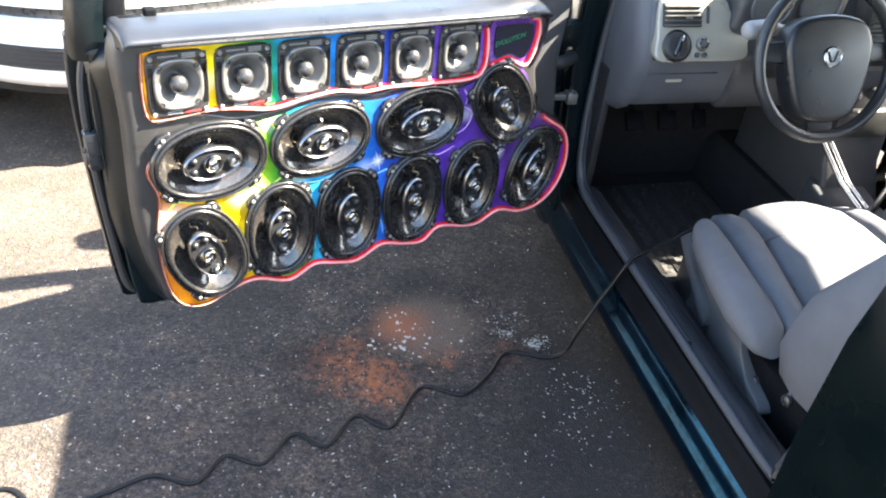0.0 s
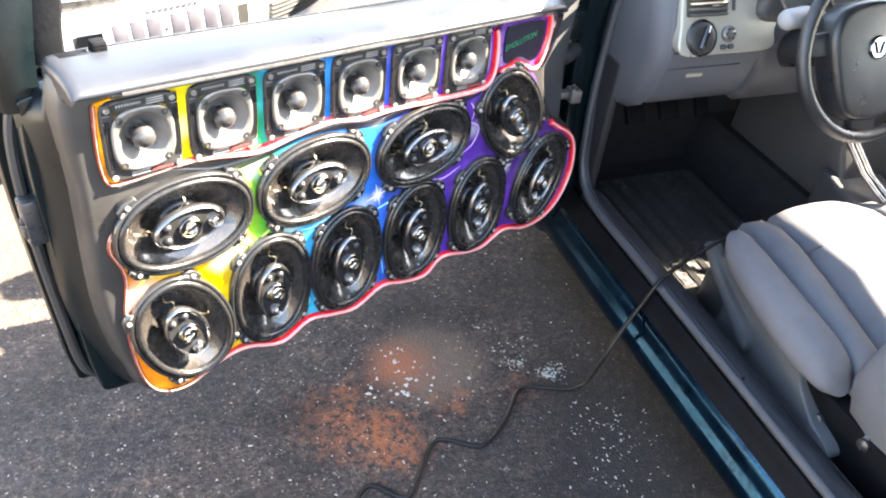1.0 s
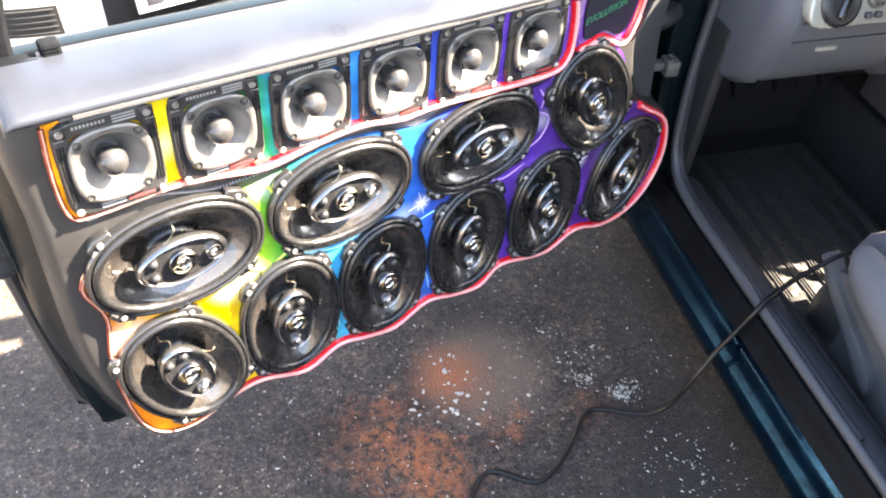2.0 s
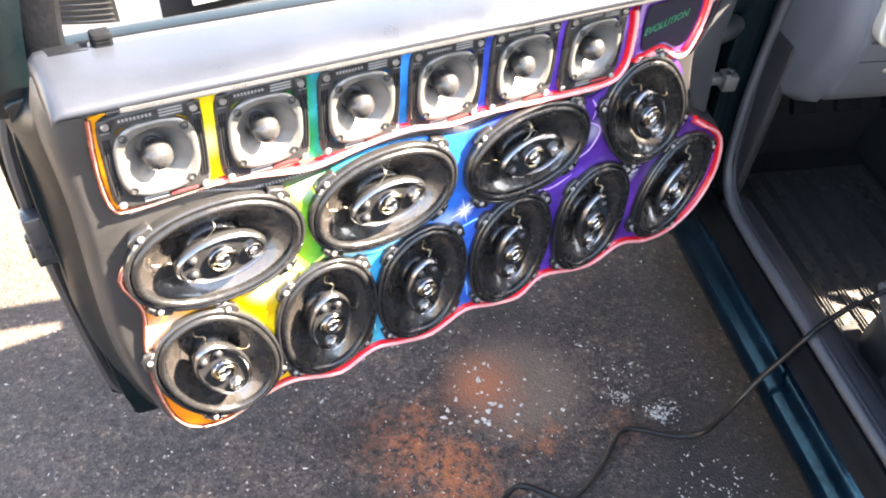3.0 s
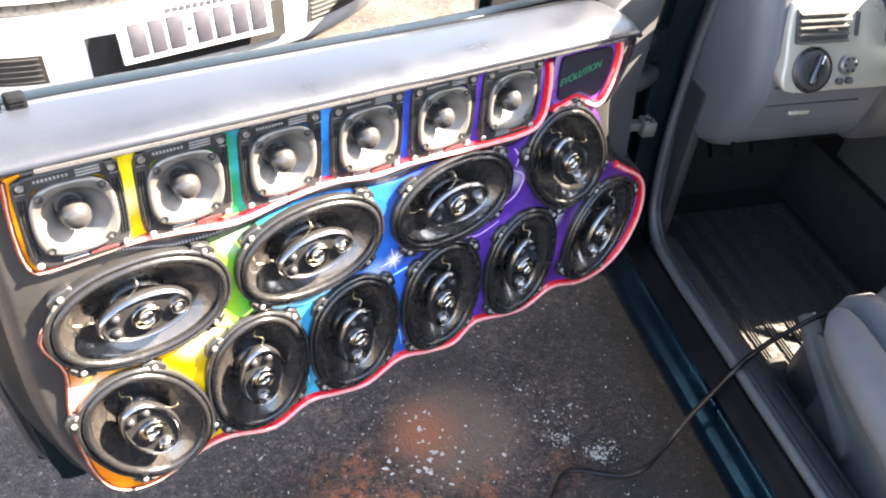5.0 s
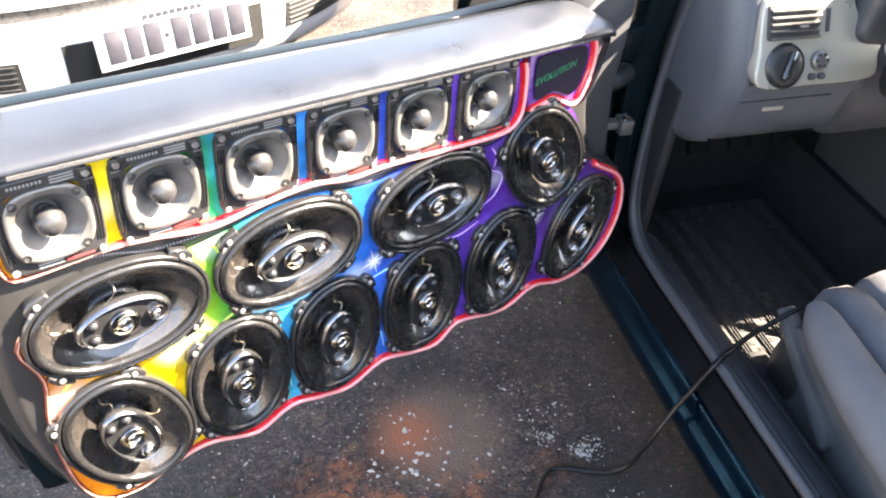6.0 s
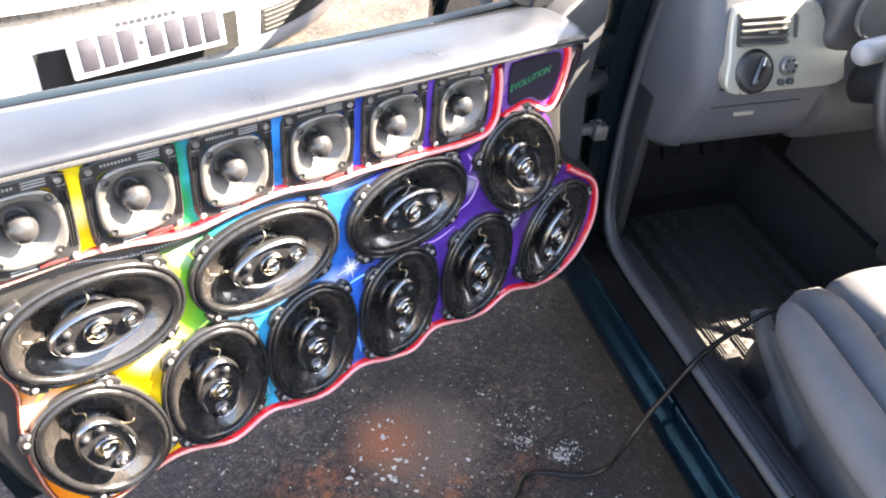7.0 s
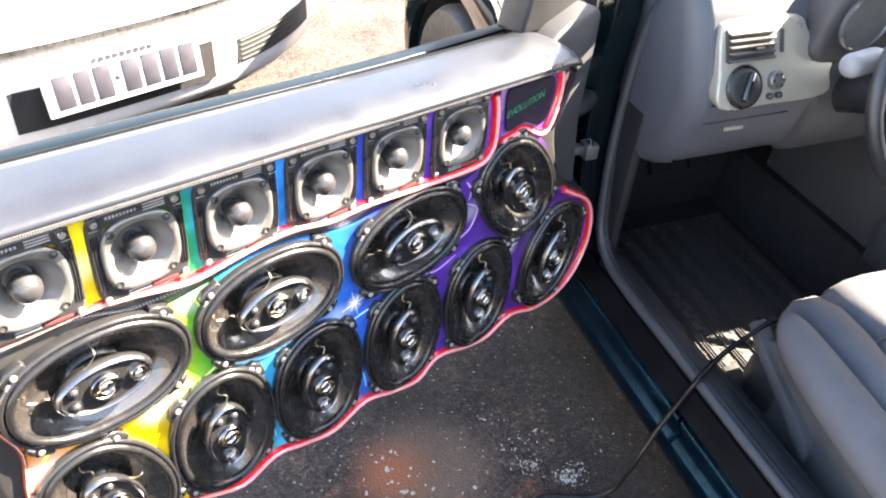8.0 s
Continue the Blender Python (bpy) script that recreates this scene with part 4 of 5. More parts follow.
# front pillar
bm = bmesh.new()
prism(bm, curve([(0.235, 0.13), (0.42, 0.13), (0.44, 0.5), (0.42, 0.90), (0.33, 0.95), (0.262, 0.88), (0.275, 0.70), (0.262, 0.50), (0.235, 0.36)], 4), -0.060, 0.004, 0.006, 2, Matrix(((0, 0, 1, 0), (1, 0, 0, 0), (0, 1, 0, 0), (0, 0, 0, 1))))
cpart("front_pillar", bm, M_GREEN, "dark green front door pillar", 50)
bm = bmesh.new()
sec = []
for y, z, x in ((0.38, 0.89, -0.03), (0.25, 0.97, 0.0), (0.12, 1.07, 0.03), (0.02, 1.165, 0.065), (-0.07, 1.27, 0.10)):
    sec.append([(x - 0.02, y, z - 0.02), (x - 0.02, y, z + 0.02), (x + 0.05, y + 0.03, z + 0.03), (x + 0.06, y + 0.02, z - 0.02)])
loft(bm, sec)
cpart("windscreen_pillar", bm, M_GREEN, "", 60)
bm = bmesh.new()
sec = [[(1.25 - px, py, pz) for px, py, pz in s] for s in [[(x - 0.02, y, z - 0.02), (x - 0.02, y, z + 0.02), (x + 0.05, y + 0.03, z + 0.03), (x + 0.06, y + 0.02, z - 0.02)] for y, z, x in ((0.38, 0.90, -0.03), (0.30, 0.99, 0.0), (0.20, 1.12, 0.045), (0.09, 1.24, 0.09), (0.02, 1.28, 0.11))]]
loft(bm, sec)
cpart("windscreen_pillar", bm, M_GREEN, "", 60)
# roof, with rails that bound the door openings
bm = bmesh.new()
sec = []
for y in (0.035, -0.30, -0.55, -0.95, -1.40, -1.80, -1.92):
    dz = 0.02 * math.sin(math.pi * (y + 1.92) / 1.955)
    sec.append([(0.085, y, 1.245), (0.080, y, 1.285), (0.14, y, 1.315 + dz), (0.40, y, 1.345 + dz), (0.85, y, 1.345 + dz), (1.11, y, 1.315 + dz), (1.170, y, 1.265), (1.180, y, 1.190), (1.14, y, 1.195), (1.08, y, 1.265), (0.85, y, 1.305), (0.40, y, 1.305), (0.16, y, 1.265)])
# unseen front edge, bowed forward to keep sun off the ground by the sill
sec[0] = [(x, 0.075 - (0.135 if x < 0.63 else 0.02) * ((x - 0.63) / 0.52) ** 2, z) for x, y, z in sec[0]]
loft(bm, sec)
cpart("roof", bm, M_GREEN, "dark green roof", 50)
# rear quarter panels with a window opening, left and right
for side, nm in ((0, "left"), (1, "right")):
    fx = (lambda x: x) if side == 0 else (lambda x: 1.25 - x)
    bm = bmesh.new()
    sec = []
    for y, out in ((-0.930, -0.070), (-0.975, -0.082), (-1.4, -0.090), (-1.9, -0.075), (-2.15, -0.03)):
        sec.append([(fx(out + 0.02), y, 0.16), (fx(out), y, 0.26), (fx(out - 0.012), y, 0.50), (fx(out - 0.006), y, 0.72), (fx(out + 0.02), y, 0.86), (fx(out + 0.05), y, 0.885), (fx(0.02), y, 0.88), (fx(0.03), y, 0.5), (fx(0.02), y, 0.16)])
    loft(bm, sec)
    cpart("quarter_panel", bm, M_GREENWORN, "glossy dark green rear quarter panel", 60)
    bm = bmesh.new()
    sec = []
    for z, x in ((0.86, -0.045), (1.0, 0.005), (1.15, 0.055), (1.26, 0.085)):
        sec.append([(fx(x), -0.935, z), (fx(x - 0.006), -0.98, z), (fx(x), -1.04, z), (fx(x + 0.05), -1.03, z), (fx(x + 0.055), -0.925, z)])
    loft(bm, sec)
    cpart("door_pillar", bm, M_GREEN, "", 50)
    bm = bmesh.new()
    sec = []
    for z, x in ((0.86, -0.045), (1.0, 0.005), (1.15, 0.055), (1.26, 0.085)):
        k = (z - 0.86) * 0.5
        sec.append([(fx(x), -1.62 + k, z), (fx(x), -2.05 + k, z), (fx(x + 0.06), -2.05 + k, z), (fx(x + 0.06), -1.62 + k, z)])
    loft(bm, sec)
    cpart("rear_pillar", bm, M_GREEN, "", 50)
# passenger side door, closed, window down
bm = bmesh.new()
box(bm, (1.19, -0.885, 0.14), (1.335, 0.36, 0.885), 0.03, 3)
cpart("passenger_door", bm, M_GREEN, "dark green closed passenger door")
bm = bmesh.new()
box(bm, (1.165, -0.84, 0.30), (1.188, 0.30, 0.86), 0.008)
cpart("passenger_door_trim", bm, M_DASHGREY, "grey passenger door trim")
# front wings with wheel arches, bonnet, scuttle
def front_wing(side):
    bm = bmesh.new()
    crown = ((0.0, -0.100), (0.25, -0.114), (0.50, -0.118), (0.66, -0.113), (0.78, -0.099), (0.87, -0.080), (0.94, -0.052), (1.0, -0.015))
    secs = []
    for k in range(45):
        y = 0.40 + 1.14 * k / 44
        gap = 0.335 ** 2 - (y - 0.93) ** 2
        low = max(0.20, 0.285 + math.sqrt(gap)) if gap > 0 else 0.20
        roof = 0.885 - 0.10 * ((y - 0.40) / 1.14) ** 2
        nose = 0.16 * max(0.0, (y - 1.25) / 0.29) ** 2
        flare = 0.012 * math.exp(-((abs(y - 0.93) - 0.33) / 0.05) ** 2)
        out = [(x + nose - flare * (1 - f), y, low + (roof - low) * f) for f, x in crown]
        inn = [(x + 0.035 + nose, y, z - 0.004) for x, _, z in out[::-1]]
        secs.append([(px if side < 0 else 1.25 - px, py, pz) for px, py, pz in out + inn])
    loft(bm, secs)
    wing = cpart("front_wing", bm, M_WING, "polished dark green front wing", 60)
    bm = bmesh.new()   # black liner inside the arch
    arc = [(0.93 + 0.33 * math.cos(q), 0.285 + 0.33 * math.sin(q)) for q in (math.pi * k / 16 for k in range(17))]
    loft(bm, [[(x if side < 0 else 1.25 - x, y, z) for y, z in arc] for x in (-0.082, 0.10)], False, False)
    part("arch_liner", bm, M_BLACKGRILLE, wing, "black arch liner")


for side in (-1, 1):
    front_wing(side)
bm = bmesh.new()
loft(bm, [[(-0.06, y, z), (0.62, y, z + 0.03), (1.31, y, z), (1.31, y, z - 0.04), (-0.06, y, z - 0.04)] for y, z in ((0.45, 0.92), (0.9, 0.88), (1.4, 0.80), (1.55, 0.70))])
cpart("bonnet", bm, M_GREEN, "", 60)
# floor, bulkhead, tunnel
bm = bmesh.new()
box(bm, (-0.01, -2.10, 0.11), (1.30, 0.62, 0.135))
cpart("floor_pan", bm, M_CARPET, "black carpeted floor")
bm = bmesh.new()
box(bm, (-0.005, 0.50, 0.12), (1.30, 0.60, 0.95), 0.01)
cpart("bulkhead", bm, M_CARPET, "black carpeted bulkhead")
bm = bmesh.new()
box(bm, (0.01, 0.19, 0.13), (0.035, 0.50, 0.66), 0.01)
cpart("kick_panel", bm, M_SAIL, "blue grey kick panel beside the footwell")
bm = bmesh.new()
along_y(bm, [(0.56, 0.13), (0.585, 0.27), (0.61, 0.295), (0.71, 0.295), (0.735, 0.27), (0.76, 0.13)], -1.3, 0.50, 0.01)
cpart("tunnel", bm, M_CARPET, "black carpeted tunnel")
bm = bmesh.new()
box(bm, (0.02, -2.12, 0.13), (1.24, -1.55, 0.62), 0.05, 3)
box(bm, (0.02, -2.15, 0.13), (1.24, -2.05, 0.90), 0.03, 3)
cpart("rear_bulkhead", bm, M_DASHDARK, "")
# wheels
for x in (-0.085, 1.20):
    for y in (0.93, -1.62):
        bm = bmesh.new()
        lathe(bm, [(0.19, -0.08), (0.27, -0.085), (0.285, -0.06), (0.285, 0.06), (0.27, 0.085), (0.19, 0.08)], 0, 0, 40)
        t = part("wheel", bm, M_RUBBER, car, "black tyre", pose(x + 0.07, y, 0.285, 0, 90, 0))
        bm = bmesh.new()
        lathe(bm, [(0.19, -0.07), (0.17, -0.05), (0.06, -0.06), (0.05, -0.075)], 0, 0, 32, False, True)
        part("rim", bm, M_SILVER, t, "silver rim")
# door check strap and hinges
bm = bmesh.new()
box(bm, (-0.115, 0.246, 0.546), (-0.055, 0.268, 0.564), 0.003)
box(bm, (-0.075, 0.232, 0.538), (-0.045, 0.268, 0.572), 0.004)
strap = cpart("check_strap", bm, M_SILVER, "steel door check strap")
bm = bmesh.new()
lathe(bm, [(0.008, 0.0), (0.008, 0.012), (0.004, 0.014)], 0, 0, 12, False, True)
part("bolt", bm, M_CHROME, strap, "", pose(-0.062, 0.245, 0.571))
for z in (0.36, 0.73):
    bm = bmesh.new()
    box(bm, (-0.14, 0.262, z - 0.035), (-0.058, 0.300, z + 0.035), 0.006)
    lathe(bm, [(0.014, z - 0.05), (0.014, z + 0.05)], 0, 0, 14, True, True, c=(-0.13, 0.275))
    cpart("hinge", bm, M_GREEN, "dark green door hinge")
bm = bmesh.new()
tube(bm, curve([(-0.062, 0.285, 0.66), (-0.10, 0.262, 0.655), (-0.15, 0.27, 0.65), (-0.20, 0.30, 0.645)], 6, False), 0.020, False, 12)
cpart("cable_gaiter", bm, M_RUBBER, "black rubber cable gaiter")

# ---- dashboard ----
dash = thing("dashboard", CAR, "grey plastic dashboard with a champagne switch panel", "dashboard")


SLOPE = 0.48   # the switch panel leans back


def slant(bm):
    for v in bm.verts:
        v.co.y += SLOPE * (v.co.z - 0.790)
    return bm


def dpart(name, bm, material, label="", parent=None, smooth=40):
    if name in ("switch_panel", "air_vent", "slat", "slat_edge", "slider", "vent_wheel") and min(v.co.x for v in bm.verts) < 0.4:
        slant(bm)
    return part(name, bm, material, parent or dash, label, smooth=smooth)


bm = bmesh.new()
prof = [(0.170, 0.575), (0.112, 0.596), (0.095, 0.622), (0.085, 0.660), (0.070, 0.735), (0.085, 0.80), (0.118, 0.885), (0.145, 0.925), (0.22, 0.945), (0.45, 0.94), (0.495, 0.90), (0.495, 0.60), (0.25, 0.57)]
extrude_profile(bm, prof, 0.045, 1.15, 0.012)
dpart("body", bm, M_DASHGREY, "blue grey dash body", smooth=50)
bm = bmesh.new()    # chamfered end of the dash beside the door
loft(bm, [[(x, y + dy, 0.76 + (z - 0.76) * s) for y, z in ((0.170, 0.555), (0.115, 0.590), (0.086, 0.665), (0.074, 0.735), (0.090, 0.80), (0.122, 0.885), (0.150, 0.925), (0.45, 0.935), (0.46, 0.60), (0.30, 0.575))] for x, s, dy in ((0.047, 1.0, 0.0), (0.036, 0.985, 0.006), (0.024, 0.97, 0.022), (0.016, 0.95, 0.045))])
dpart("end_cap", bm, M_DASHGREY, "blue grey dash end cap", smooth=50)
bm = bmesh.new()
prism(bm, curve([(0.060, 0.748), (0.057, 0.80), (0.062, 0.868), (0.075, 0.884), (0.15, 0.886), (0.235, 0.884), (0.258, 0.86), (0.276, 0.828), (0.316, 0.803), (0.312, 0.785), (0.300, 0.748), (0.16, 0.745)], 4), 0.0, 0.030, 0.006, 3, pose(0, 0.092, 0, 90, 0, 0))
panel = dpart("switch_panel", bm, M_BEIGE, "champagne painted switch panel", smooth=50)
for k in range(2):
    bm = bmesh.new()
    box(bm, (0.060, 0.066 if k == 0 else 0.0745, 0.739 - 0.042 * k), (0.29 - 0.03 * k, 0.110, 0.7415 - 0.042 * k), 0.001)
    dpart("seam", bm, M_DASHDARK, "dark seam")
bm = bmesh.new()
box(bm, (0.120, 0.0775, 0.672), (0.165, 0.088, 0.682), 0.003)
dpart("pull_tab", bm, M_BEIGE, "pale pull tab")
bm = bmesh.new()
box(bm, (0.070, 0.056, 0.822), (0.176, 0.085, 0.876), 0.004)
vent = dpart("air_vent", bm, M_BLACKGRILLE, "black air vent with silver slats")
for k in range(5):
    bm = bmesh.new()
    box(bm, (0.073, 0.050, 0.826 + 0.0105 * k), (0.173, 0.060, 0.8285 + 0.0105 * k), 0.001, 1)
    dpart("slat", bm, M_BLACKGRILLE, "", vent)
    bm = bmesh.new()
    box(bm, (0.073, 0.0485, 0.8285 + 0.0105 * k), (0.173, 0.0560, 0.8298 + 0.0105 * k))
    dpart("slat_edge", bm, M_SILVER, "silver slat edge", vent, 0)
bm = bmesh.new()
box(bm, (0.128, 0.0465, 0.844), (0.146, 0.052, 0.8475), 0.001)
dpart("slider", bm, M_SILVER, "", vent)
bm = bmesh.new()
box(bm, (0.190, 0.058, 0.830), (0.198, 0.064, 0.868), 0.002)
dpart("vent_wheel", bm, M_DASHDARK, "dark thumb wheel")
bm = bmesh.new()
lathe(bm, [(0.040, 0.0), (0.040, 0.005), (0.037, 0.008), (0.035, 0.004)], 0, 0, 36)
ring = part("switch_ring", bm, M_BULLET, dash, "dark metal ring", pose(0.110, 0.059, 0.780, 64, 0, 0), smooth=50)
bm = bmesh.new()
lathe(bm, [(0.0355, 0.0), (0.0355, 0.006), (0.032, 0.009), (0.020, 0.010)], 0, 0, 36, False, True)
knob = part("light_switch", bm, M_BLACKGRILLE, dash, "black rotary light switch", pose(0.110, 0.059, 0.780, 64, 0, 0), smooth=50)
bm = bmesh.new()
box(bm, (-0.007, -0.027, 0.008), (0.007, 0.027, 0.022), 0.005, 3)
part("grip", bm, M_GLOSSBLACK, knob, "", pose(0, 0, 0, 0, 0, -22))
bm = bmesh.new()
box(bm, (-0.001, 0.012, 0.0205), (0.001, 0.026, 0.0228))
part("pointer", bm, M_WHITE, knob, "white pointer", pose(0, 0, 0, 0, 0, -22), 0)
bm = bmesh.new()
lathe(bm, [(0.0175, 0.0), (0.0175, 0.008), (0.014, 0.012), (0.006, 0.012)], 0, 0, 24, False, True)
dim = part("dimmer_knob", bm, M_SILVER, dash, "silver dimmer knob", pose(0.180, 0.060, 0.785, 64, 0, 0), smooth=50)
for k in range(6):
    bm = bmesh.new()
    q = k * math.pi / 3
    lathe(bm, [(0.003, 0.010), (0.003, 0.0135)], 0, 0, 10, False, True, c=(0.0115 * math.cos(q), 0.0115 * math.sin(q)))
    part("dimple", bm, M_BLACKGRILLE, dim)
for x in (0.166, 0.186):
    bm = bmesh.new()
    lathe(bm, [(0.006, 0.0), (0.006, 0.009), (0.004, 0.011)], 0, 0, 14, False, True)
    part("push_button", bm, M_DASHDARK, dash, "dark push button", pose(x, 0.048, 0.760, 64, 0, 0))
# binnacle and dials behind the wheel
bm = bmesh.new()
prism(bm, curve([(0.285, 0.80), (0.26, 0.86), (0.275, 0.93), (0.32, 0.975), (0.42, 0.985), (0.52, 0.975), (0.565, 0.93), (0.57, 0.86), (0.55, 0.80)], 5), 0.0, 0.14, 0.02, 3, pose(0, 0.20, 0, 90, 0, 0))
dpart("binnacle", bm, M_DASHDARK, "dark instrument binnacle", smooth=50)
for x in (0.345, 0.485):
    bm = bmesh.new()
    lathe(bm, [(0.058, 0.0), (0.058, 0.006), (0.054, 0.008), (0.052, 0.003), (0.01, 0.003)], 0, 0, 32, False, True)
    part("dial", bm, mat("dull dial glass", (0.10, 0.105, 0.11), 0.15) if "dull dial glass" not in bpy.data.materials else bpy.data.materials["dull dial glass"], dash, "dull round dial", pose(x, 0.058, 0.885, 90, 0, 0))
# knee part under the column, and the centre stack
bm = bmesh.new()
extrude_profile(bm, [(0.12, 0.575), (0.082, 0.60), (0.062, 0.70), (0.085, 0.80), (0.40, 0.80), (0.42, 0.575)], 0.305, 0.62, 0.015)
dpart("column_cover", bm, M_DASHDARK, "dark knee cover", smooth=50)
bm = bmesh.new()
extrude_profile(bm, [(-0.06, 0.14), (-0.05, 0.36), (0.00, 0.45), (0.02, 0.62), (0.055, 0.90), (0.10, 0.94), (0.40, 0.94), (0.42, 0.14)], 0.635, 0.82, 0.012)
dpart("console_tower", bm, M_ENDTRIM, "dark grey centre stack", smooth=50)
bm = bmesh.new()
box(bm, (0.625, 0.028, 0.81), (0.795, 0.060, 0.885), 0.004)
v2 = dpart("air_vent", bm, M_BLACKGRILLE, "black air vent with silver slats")
for k in range(5):
    bm = bmesh.new()
    box(bm, (0.63, 0.022, 0.816 + 0.0125 * k), (0.79, 0.034, 0.820 + 0.0125 * k))
    dpart("slat", bm, M_SILVER, "silver slat", v2, 0)
bm = bmesh.new()
box(bm, (0.625, 0.006, 0.725), (0.795, 0.040, 0.785), 0.004)
radio = dpart("radio", bm, M_SILVER, "silver car radio face")
bm = bmesh.new()
box(bm, (0.645, 0.002, 0.742), (0.715, 0.008, 0.772), 0.002)
dpart("display", bm, M_GLOSSBLACK, "", radio)
bm = bmesh.new()
lathe(bm, [(0.014, 0.0), (0.013, 0.014), (0.010, 0.016)], 0, 0, 20, False, True)
part("volume_knob", bm, M_CHROME, radio, "", pose(0.755, 0.007, 0.757, 90, 0, 0))
for k in range(3):
    bm = bmesh.new()
    lathe(bm, [(0.019, 0.0), (0.017, 0.016), (0.013, 0.018)], 0, 0, 20, False, True)
    part("heater_knob", bm, M_DASHDARK, dash, "dark heater knob", pose(0.65 + 0.06 * k, 0.012, 0.66, 90, 0, 0))
bm = bmesh.new()
box(bm, (0.625, -0.002, 0.53), (0.795, 0.030, 0.61), 0.004)
dpart("tray", bm, M_BLACKGRILLE, "black open tray")

# ---- steering wheel ----
WHEEL = CAR @ pose(0.395, -0.135, 0.820, 66, 0, 0)
sw = thing("steering_wheel", WHEEL, "dark grey three-spoke steering wheel with padded hub", "steering wheel")
bm = bmesh.new()
tube(bm, [(0.180 * math.cos(2 * math.pi * k / 48), 0.180 * math.sin(2 * math.pi * k / 48), 0) for k in range(48)], 0.0145, True, 12)
part("rim", bm, M_STEER, sw, "dark grey rim", smooth=60)
bm = bmesh.new()
prism(bm, curve([(-0.116, 0.040), (-0.108, -0.03), (-0.088, -0.100), (-0.060, -0.135), (0.0, -0.145), (0.060, -0.135), (0.088, -0.100), (0.108, -0.03), (0.116, 0.040), (0.085, 0.090), (0.0, 0.105), (-0.085, 0.090)], 4), -0.05, 0.018, 0.016, 4)
part("hub_pad", bm, M_STEER, sw, "dark grey hub pad", smooth=50)
for a, b, w in (((-0.07, 0.02), (-0.172, 0.02), 0.030), ((0.07, 0.02), (0.172, 0.02), 0.030), ((0.0, -0.09), (0.0, -0.175), 0.045)):
    bm = bmesh.new()
    d = (Vector(b) - Vector(a)).normalized()
    e = Vector((-d.y, d.x))
    prism(bm, [tuple(Vector(a) + e * w), tuple(Vector(b) + e * w * 0.7), tuple(Vector(b) - e * w * 0.7), tuple(Vector(a) - e * w)], -0.022, -0.002, 0.006, 2)
    part("spoke", bm, M_STEER, sw)
bm = bmesh.new()
lathe(bm, [(0.024, 0.0), (0.0245, 0.0215), (0.022, 0.0235), (0.0205, 0.021), (0.006, 0.0205)], 0, 0, 28, False, True)
badge = part("badge", bm, M_CHROME, sw, "round chrome badge", pose(0, 0.008, 0))
bm = bmesh.new()
for x0, x1 in ((-0.012, -0.004), (0.012, 0.004)):
    tube(bm, [(x0, 0.012, 0.0225), (x1, -0.012, 0.0225)], 0.0018, False, 6)
part("badge_bars", bm, M_STEER, badge)
bm = bmesh.new()
tube(bm, [(0.0, 0.01, -0.04), (0.0, 0.0, -0.26)], 0.045, False, 16)
part("column", bm, M_STEER, sw, "dark column shroud")
bm = bmesh.new()
tube(bm, curve([(-0.05, 0.070, -0.075), (-0.105, 0.078, -0.070), (-0.150, 0.075, -0.066), (-0.182, 0.072, -0.062)], 5, False), [0.013] * 4 + [0.017, 0.020, 0.0215] + [0.022] * 6 + [0.021, 0.018, 0.010], False, 14)
part("stalk", bm, M_GREYPLASTIC, sw, "light grey indicator stalk", smooth=60)
bm = bmesh.new()
tube(bm, [(0.03, 0.02, -0.07), (0.16, 0.035, -0.06)], 0.010, False, 12)
part("stalk", bm, M_GREYPLASTIC, sw, "light grey wiper stalk", smooth=60)
bm = bmesh.new()
tube(bm, [(0.0, -0.055, 0.012), (0.0, -0.088, 0.013)], 0.0012, False, 6)
lathe(bm, [(0.004, 0.010), (0.004, 0.0155)], 0, 0, 12, False, True, c=(0.0, -0.092))
part("pad_pin", bm, M_CHROME, sw, "small chrome pin")

# ---- pedals ----
for x, w, nm in ((0.20, 0.028, "clutch_pedal"), (0.31, 0.03, "brake_pedal"), (0.42, 0.02, "throttle_pedal")):
    pd = thing(nm, CAR @ pose(x, 0.33, 0.43), "black ribbed rubber pedal in the footwell", "pedal", "pedals in the footwell")
    bm = bmesh.new()
    box(bm, (-w, -0.01, -0.03), (w, 0.01, 0.03), 0.004, 2, pose(0, 0, 0, -35, 0, 0))
    part("pad", bm, M_SILLBLACK, pd)
    bm = bmesh.new()
    tube(bm, [(0, 0.012, 0), (0, 0.10, 0.12), (0, 0.16, 0.20)], 0.009, False, 8)
    part("arm", bm, M_SILLBLACK, pd)

# ---- console with handbrake and gear lever ----
con = thing("centre_console", CAR, "dark centre console with chrome strips and gear lever", "console")
bm = bmesh.new()
extrude_profile(bm, [(0.02, 0.27), (0.02, 0.40), (-0.10, 0.375), (-0.38, 0.34), (-0.60, 0.33), (-0.60, 0.27)], 0.605, 0.775, 0.012)
part("body", bm, M_DASHDARK, con, "dark grey console body", smooth=50)
for x in (0.605, 0.628):
    bm = bmesh.new()
    tube(bm, [(x, 0.0, 0.52), (x + 0.045, -0.07, 0.43), (x + 0.075, -0.14, 0.385)], 0.007, False, 10)
    part("chrome_strip", bm, M_CHROME, con, "chrome strip", smooth=60)
bm = bmesh.new()
tube(bm, [(0.70, -0.16, 0.36), (0.70, -0.18, 0.50)], 0.008, False, 10)
lever = part("gear_lever", bm, M_CHROME, con, "chrome gear lever")
bm = bmesh.new()
